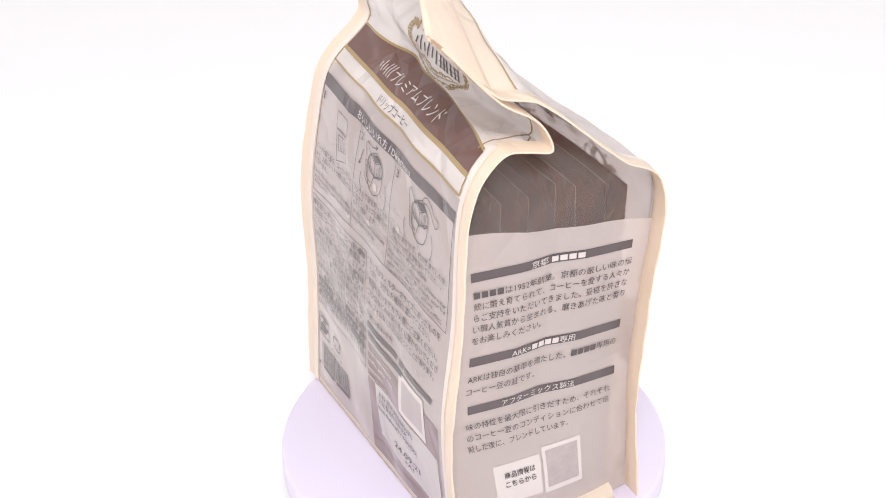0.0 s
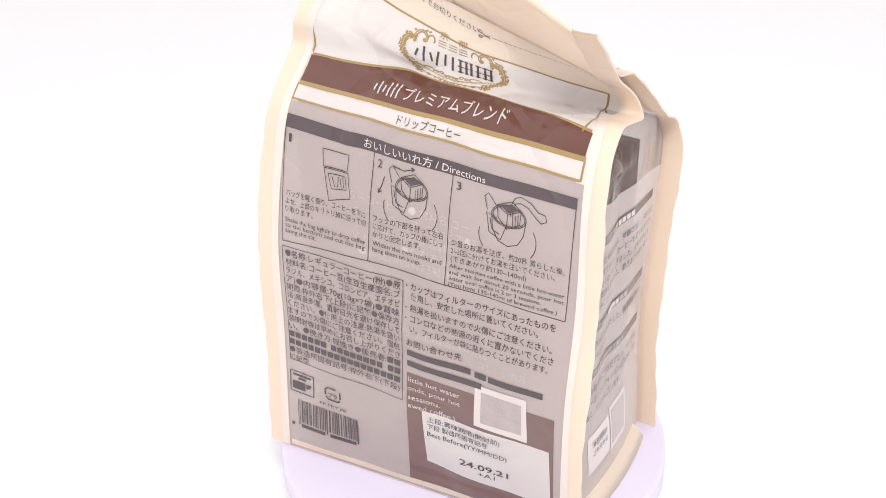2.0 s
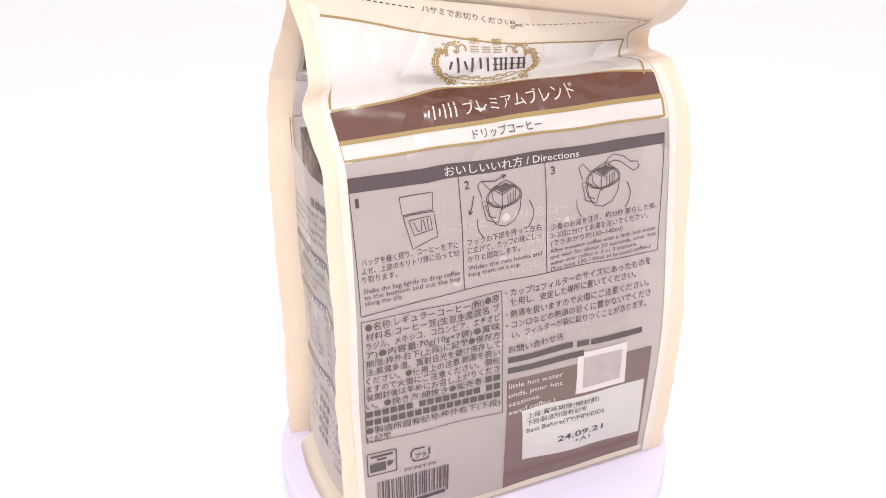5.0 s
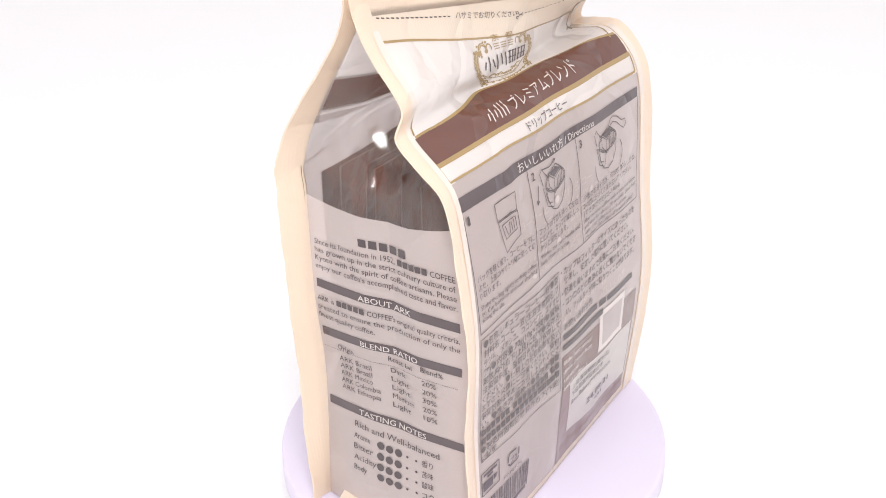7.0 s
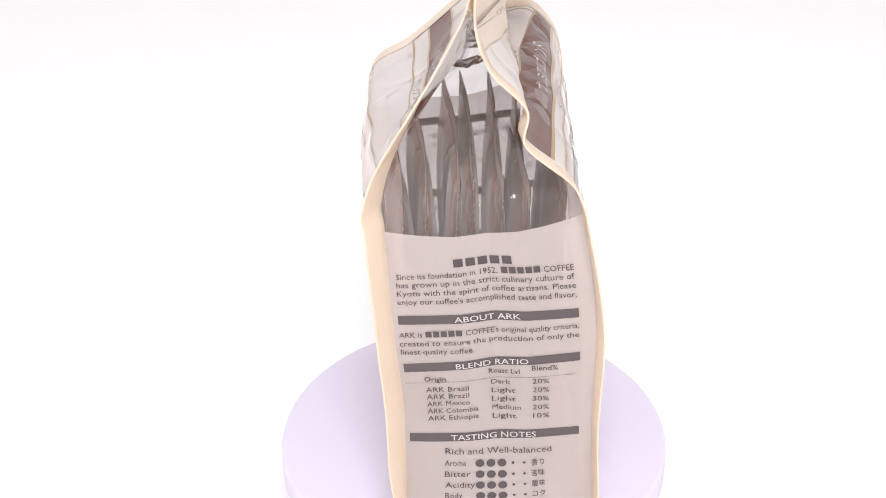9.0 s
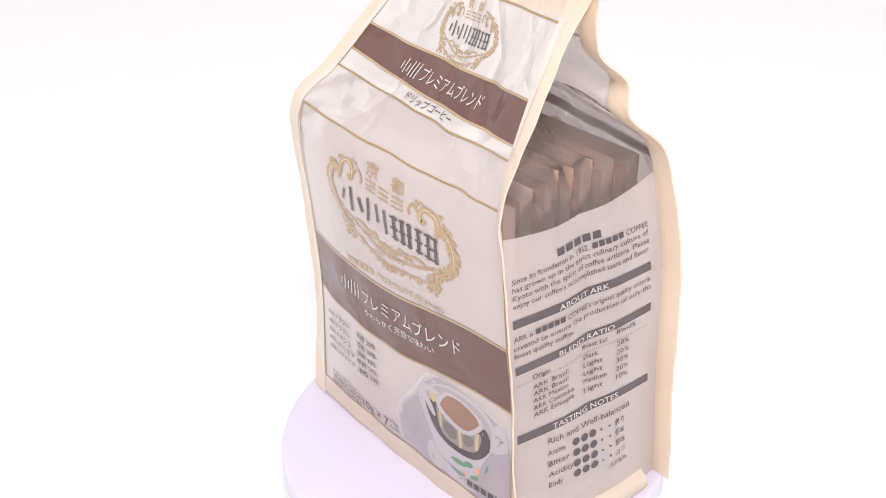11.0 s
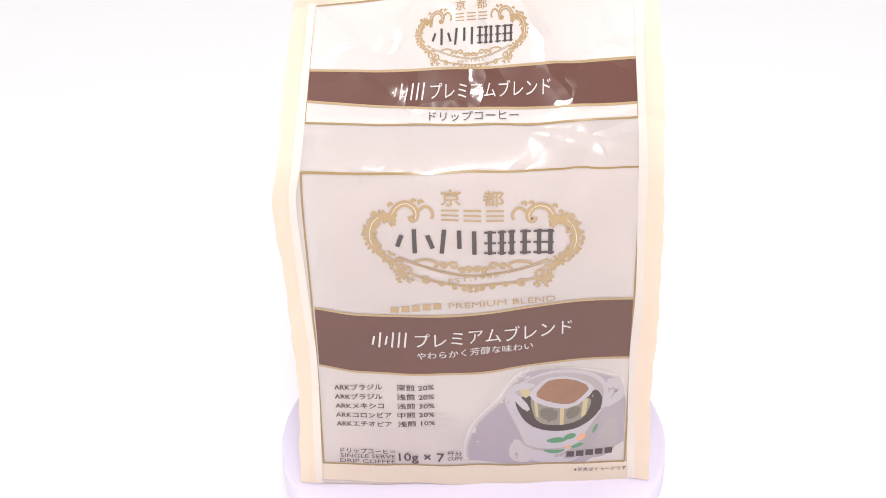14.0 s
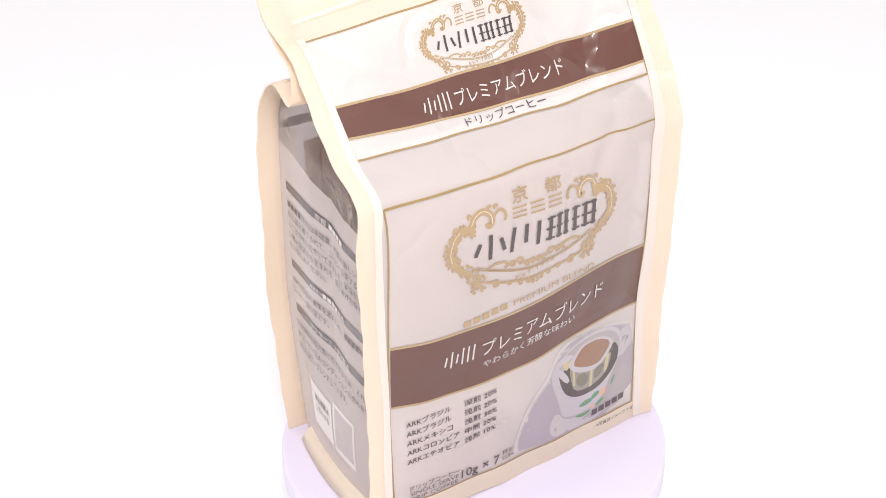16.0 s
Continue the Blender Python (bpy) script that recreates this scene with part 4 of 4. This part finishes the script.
    words("back", "詳しいいれ方", -26, -47, 75.0, 4.0, GHOST_INK, P, lift=0.17)
    # the clear corner with the sachet's brown face behind it, a white label on it
    patch("back", 5.9, -59.5, lambda x: -1.0 + 3.0 * (64 - x) / 125, lambda x: 61.2, DARK_BROWN, P, "sachet_face", 0.16, "brown sachet seen through clear film")
    # ripples of the film put into the colour as thin brown lines
    strokes("back", [[(x, 6.2 + 0.9 * i + 0.3 * math.sin(x * 0.2 + i)) for x in steps(5.5, -59, 4)] for i in range(4)], 0.2, SACHET, P, "film_ripple", 0.22)
    block("back", [("little hot water", 5.0, -18.6, 56.9), ("onds, pour hot", 5.4, -18.8, 52.4), ("sessions.", 5.2, -9.4, 47.8), ("ewed coffee.)", 5.2, -16.2, 43.4)], 3.7, PALE_INK, P)
    shape("back", [(-25.2, 66.4), (-47.5, 66.9), (-48.2, 44.6), (-25.0, 45.4)], PALE_INK, P, "pale_square", 0.28, label="pale blank square")
    patch("back", -28.0, -45.6, 47.8, 63.6, QUIET_INK, P, "grey_square", 0.32, "plain grey square")
    shape("back", [(-1.0, 43.3), (-57.6, 43.6), (-58.6, 11.6), (-30, 12.4), (-2.6, 14.4), (-1.9, 28)], WHITE_INK, P, "white_label", 0.26, label="white label with a date")
    block("back", [("上段:賞味期限(開封前)", -3.4, -36.5, 38.4), ("下段:製造所固有記号", -3.4, -31.0, 34.6)], 3.2, BLACK_INK, P)
    words("back", "Best Before(YY/MM/DD)", -3.4, -39.5, 30.4, 3.5, BLACK_INK, P)
    words("back", "24.09.21", -18.2, -40.0, 20.3, 4.6, BLACK_INK, P, 0.012)
    words("back", "+A1", -26.5, -34.0, 16.6, 3.6, BLACK_INK, P)
    # small marks and the bar code
    box_line("back", 65.0, 53.0, 28.4, 39.8, 0.5, BLACK_INK, P)
    patch("back", 64.0, 57.4, 30.0, 34.4, BLACK_INK, P, "cup_mark", 0.3)
    shape("back", [(56.8, 34.2), (54.2, 34.2), (54.9, 32.2), (56.8, 31.6)], BLACK_INK, P, "cup_mark", 0.3)
    for y, x0, x1 in ((37.4, 63.6, 54.4), (35.6, 61, 57)):
        patch("back", x0, x1, y, y + 1.1, BLACK_INK, P, "name_bar", 0.3)
    strokes("back", [[(46.8, 33), (46.8, 36), (45.6, 37.4), (41.2, 37.4)], [(39.2, 36.8), (39.2, 33)], [(46.6, 32.2), (45.4, 30.8), (40.4, 30.8), (39.3, 32)]], 0.8, BLACK_INK, P, "recycling_mark")
    words("back", "プラ", 45.2, 40.6, 32.4, 3.2, BLACK_INK, P, 0.02)
    words("back", "PP,PET,PE", 49.8, 36.3, 26.4, 2.3, BLACK_INK, P)
    rng = random.Random(4)
    x = 61.4
    lines = []
    while x > 30.6:
        w = rng.choice((0.3, 0.3, 0.55, 0.8))
        lines.append((x, x - w))
        x -= w + rng.choice((0.3, 0.45, 0.75))
    for i, (a, b) in enumerate(lines):
        patch("back", a, b, 9.4 if i in (0, 1, len(lines) // 2, len(lines) - 1) else 11.2, 24.2, BLACK_INK, P, "code_bar", 0.3)
    for x0, x1 in ((65, 63.6), (60, 47.6), (45, 32.2)):
        patch("back", x0, x1, 8.2, 10.2, BLACK_INK, P, "number_bar", 0.3)


# ---- print on the two sides (w runs from the front seam to the back seam) ----
def right_print():
    P = RIGHT
    for i in range(5):
        patch("right", 0.33 + 0.062 * i, 0.378 + 0.062 * i, 127.2, 130.4, BLACK_INK, P, "name_bar", 0.3)
    rows = (("Since its foundation in 1952, ■■■■■ COFFEE", 0.037, 0.934, 122.6, 1.4), ("has grown up in the strict culinary culture of", 0.036, 0.93, 119.0, 1.4), ("Kyoto with the spirit of coffee artisans. Please", 0.035, 0.93, 115.3, 1.4), ("enjoy our coffee's accomplished taste and flavor.", 0.034, 0.928, 111.6, 1.3), ("ARK is ■■■■■ COFFEE's original quality criteria,", 0.028, 0.926, 96.6, 3.0), ("created to ensure the production of only the", 0.026, 0.925, 92.6, 3.0), ("finest quality coffee.", 0.024, 0.40, 88.8, 1.0))
    for body, a, b, y, rise in rows:
        words("right", body, a, b, y, 3.4, BLACK_INK, P, slope=rise)
    for lo, rise, text, a, b in ((102.5, 1.7, "ABOUT ARK", 0.31, 0.64), (80.3, 4.7, "BLEND RATIO", 0.30, 0.67), (47.9, 1.0, "TASTING NOTES", 0.25, 0.70)):
        patch("right", 0.03, 0.93, lambda w: lo + rise * w, lambda w: lo + 3.9 + rise * w, BAR_INK, P, "heading_bar", 0.2)
        words("right", text, a, b, lo + 0.6 + rise * a, 3.5, PALE_INK, P, 0.004, slope=rise * (b - a))
    strokes("right", [[(w, 75.2 + 3.6 * w), (w + 0.006, 75.2 + 3.6 * w)] for w in [0.03 + 0.011 * i for i in range(80)]], 0.22, BLACK_INK, P, "dotted_line")["kind"] = "stuff"
    for body, a, b, y in (("Origin", 0.129, 0.24, 76.4), ("Roast Lvl", 0.464, 0.625, 79.2), ("Blend%", 0.685, 0.82, 81.0)):
        words("right", body, a, b, y, 3.2, BLACK_INK, P, 0.008)
    for i, (a, b, c) in enumerate((("ARK Brazil", "Dark", "20%"), ("ARK Brazil", "Light", "20%"), ("ARK Mexico", "Light", "30%"), ("ARK Colombia", "Medium", "20%"), ("ARK Ethiopia", "Light", "10%"))):
        words("right", a, 0.131, 0.131 + 0.0225 * len(a), 71.2 - 3.35 * i, 3.3, BLACK_INK, P, slope=1.0)
        words("right", b, 0.474, 0.474 + 0.0255 * len(b), 74.0 - 4.05 * i, 3.3, BLACK_INK, P)
        words("right", c, 0.688, 0.775, 74.8 - 4.15 * i, 3.3, BLACK_INK, P)
    words("right", "Rich and Well-balanced", 0.218, 0.779, 42.4, 4.0, BLACK_INK, P, slope=-0.8)
    for i, (a, b) in enumerate((("Aroma", "香り"), ("Bitter", "苦味"), ("Acidity", "酸味"), ("Body", "コク"))):
        y = 37.0 - 5.1 * i
        words("right", a, 0.213, 0.213 + 0.0225 * len(a), y, 3.7, BLACK_INK, P)
        words("right", b, 0.668, 0.738, y - 1.2, 3.4, BLACK_INK, P)
        for j in range(5):
            r = 1.75 if j < 3 else 0.55
            shape("right", [(0.398 + 0.0585 * j + r / 72 * math.cos(q * math.pi / 6), y + 0.9 - 0.2 * j + r * math.sin(q * math.pi / 6)) for q in range(12)], BLACK_INK, P, "score_dot", 0.3)
    words("right", "(当社基準)", 0.62, 0.75, 15.6, 2.6, BLACK_INK, P)


def left_print():
    P = LEFT
    for y, text, a, b in ((123.0, "京都 ■■■■", 0.60, 0.33), (86.0, "ARK=■■■■専用", 0.68, 0.34), (64.0, "アフターミックス製法", 0.72, 0.32)):
        patch("left", 0.895, 0.08, y, y + 3.9, BAR_INK, P, "heading_bar", 0.2)
        words("left", text, a, b, y + 0.7, 3.2, PALE_INK, P, 0.002)
    rows = (("■■■■は1952年創業。京都の厳しい味の伝", 0.885, 0.07, 115.8), ("統に鍛え育てられて、コーヒーを愛する人々か", 0.885, 0.075, 110.9), ("らご支持をいただいてきました。妥協を許さな", 0.886, 0.08, 106.0), ("い職人気質から生まれる、磨きあげた味と香り", 0.888, 0.085, 101.1), ("をお楽しみください。", 0.89, 0.53, 96.2), ("ARKは独自の基準を満たした、■■■■専用の", 0.90, 0.095, 79.0), ("コーヒー豆の証です。", 0.905, 0.54, 73.4), ("味の特性を最大限に引きだすため、それぞれ", 0.908, 0.105, 56.8), ("のコーヒー豆のコンディションに合わせて焙", 0.91, 0.11, 51.4), ("煎した後に、ブレンドしています。", 0.912, 0.36, 46.0))
    block("left", rows, 3.6, BLACK_INK, P)
    patch("left", 0.80, 0.54, 16, 36, PALE_INK, P, "pale_square", 0.15, "pale patch")
    block("left", [("商品情報は", 0.745, 0.572, 29.0), ("こちらから", 0.745, 0.572, 24.4)], 3.4, BLACK_INK, P, 0.012)
    patch("left", 0.525, 0.295, 15, 38.6, PALE_INK, P, "pale_square", 0.16, "pale blank square")
    patch("left", 0.505, 0.315, 17.5, 36.4, QUIET_INK, P, "grey_square", 0.24, "plain grey square")


back_print()
right_print()
left_print()

# ---- the sachets inside ----
SACHETS = []


def sachet(i):
    """A flat coffee sachet: a padded pouch with crimped edges."""
    y = -28.5 + 9.5 * i
    high = (145, 149, 152, 153, 152, 151, 148)[i]
    lean = 4.6 - 0.85 * i
    rng = random.Random(20 + i)
    ob = new("coffee_sachet")
    tagged(ob, "dark brown foil coffee sachet upright inside the bag", "sachet", group="sachets in the bag")
    half = lambda z: 59.5
    bow = lambda x, z: 1.2 * math.sin(z * 0.035 + 0.5 * i) * step(60, 140, z) + 1.0 * math.sin(x * 0.05 + i * 0.8)
    nx, nz = 34, 44

    def crimp(rows):
        part("crimped_edge", sheet([[(x, y - 0.12, z) for x, y, z in row] for row in rows]), CRIMP, ob, "pale crimped edge")
        part("crimped_edge", sheet([[(x, y + 0.12, z) for x, y, z in row] for row in rows]), SACHET, ob)

    for sgn in (1, -1):
        bm = bmesh.new()
        grid = []
        for k in range(nz + 1):
            z = 7 + (high - 14) * k / nz
            wide = half(z) - 6
            row = []
            for j in range(nx + 1):
                x = -wide + 2 * wide * j / nx
                a, b = abs(x) / wide, abs(2 * (z - 7) / (high - 14) - 1)
                puff = 4.6 * max(0.0, 1 - a ** 4) ** 0.5 * max(0.0, 1 - b ** 6) ** 0.5 * (0.75 + 0.25 * (1 - k / nz))
                puff += 0.6 * math.sin(x * 0.16 + i * 2 + z * 0.09) * (1 - a ** 4) * (1 - b ** 6)
                row.append(bm.verts.new((x * MM, (bow(x, z) + sgn * max(puff, 0.15)) * MM, z * MM)))
            grid.append(row)
        for p, q in zip(grid, grid[1:]):
            for j in range(nx):
                bm.faces.new((p[j], p[j + 1], q[j + 1], q[j]) if sgn < 0 else (p[j], q[j], q[j + 1], p[j + 1]))
        part("pouch_side", bm, SACHET if sgn > 0 else SACHET_PALE, ob, "dark brown printed face" if sgn > 0 else "paler plain face")
    for sgn in (1, -1):
        rows = []
        for k, z in enumerate(steps(0, high, 1.4)):
            zig = 0.22 if k % 2 else -0.22
            w = half(z)
            rows.append([(sgn * (w - (0.15 if k % 2 else 0.0)), bow(sgn * w, z) + zig, z), (sgn * (w - 3), bow(sgn * w, z) + zig, z), (sgn * (w - 6.4), bow(sgn * w, z) + zig * 0.4, z)])
        crimp(rows)
    for z0, dz in ((0, 7.4), (high, -7.4)):
        rows = []
        for k, x in enumerate(steps(-half(z0), half(z0), 1.4)):
            zig = 0.22 if k % 2 else -0.22
            rows.append([(x, bow(x, z0) + zig, z0 + (0.2 if k % 2 else 0.0)), (x, bow(x, z0) + zig, z0 + dz * 0.5), (x, bow(x, z0) + zig * 0.4, z0 + dz)])
        crimp(rows)
    cu = bpy.data.curves.new("text", "FONT")
    cu.body, cu.resolution_u = "OPEN", 2
    tmp = new("text", cu)
    me = tmp.to_mesh()
    bm = bmesh.new()
    bm.from_mesh(me)
    tmp.to_mesh_clear()
    bpy.data.objects.remove(tmp)
    bpy.data.curves.remove(cu)
    for v in bm.verts:
        x, z = 50 - v.co.x * 3.6, high - 12.5 + v.co.y * 3.6
        v.co = (x * MM, (bow(x, z) + 3.6) * MM, z * MM)
    part("printed_text", bm, CRIMP, ob)
    # the crumpled sachets stand lower at one end
    for piece in ob.children:
        for v in piece.data.vertices:
            v.co.z *= 1 + 0.5 * v.co.x * step(60, 140, v.co.z * 1000)
    SACHETS.append((ob, pose(2.0 * MM + rng.uniform(-0.5, 0.5) * MM, y * MM, 1.6 * MM, rng.uniform(-1.0, 1.0), rng.uniform(-0.4, 0.4), lean)))


for index in range(7):
    sachet(index)


# ---- what moves ----
def motions():
    times = [0.5 * i for i in range(33)]
    walk(PLATTER, [(t, pose(0, 0, TOP, 0, 0, turn(t))) for t in times])
    walk(BAG, [(t, pose(0, 0, TOP, 0, 0, turn(t))) for t in times])
    for ob, home in SACHETS:
        walk(ob, [(t, pose(0, 0, TOP, 0, 0, turn(t)) @ home) for t in times])


motions()
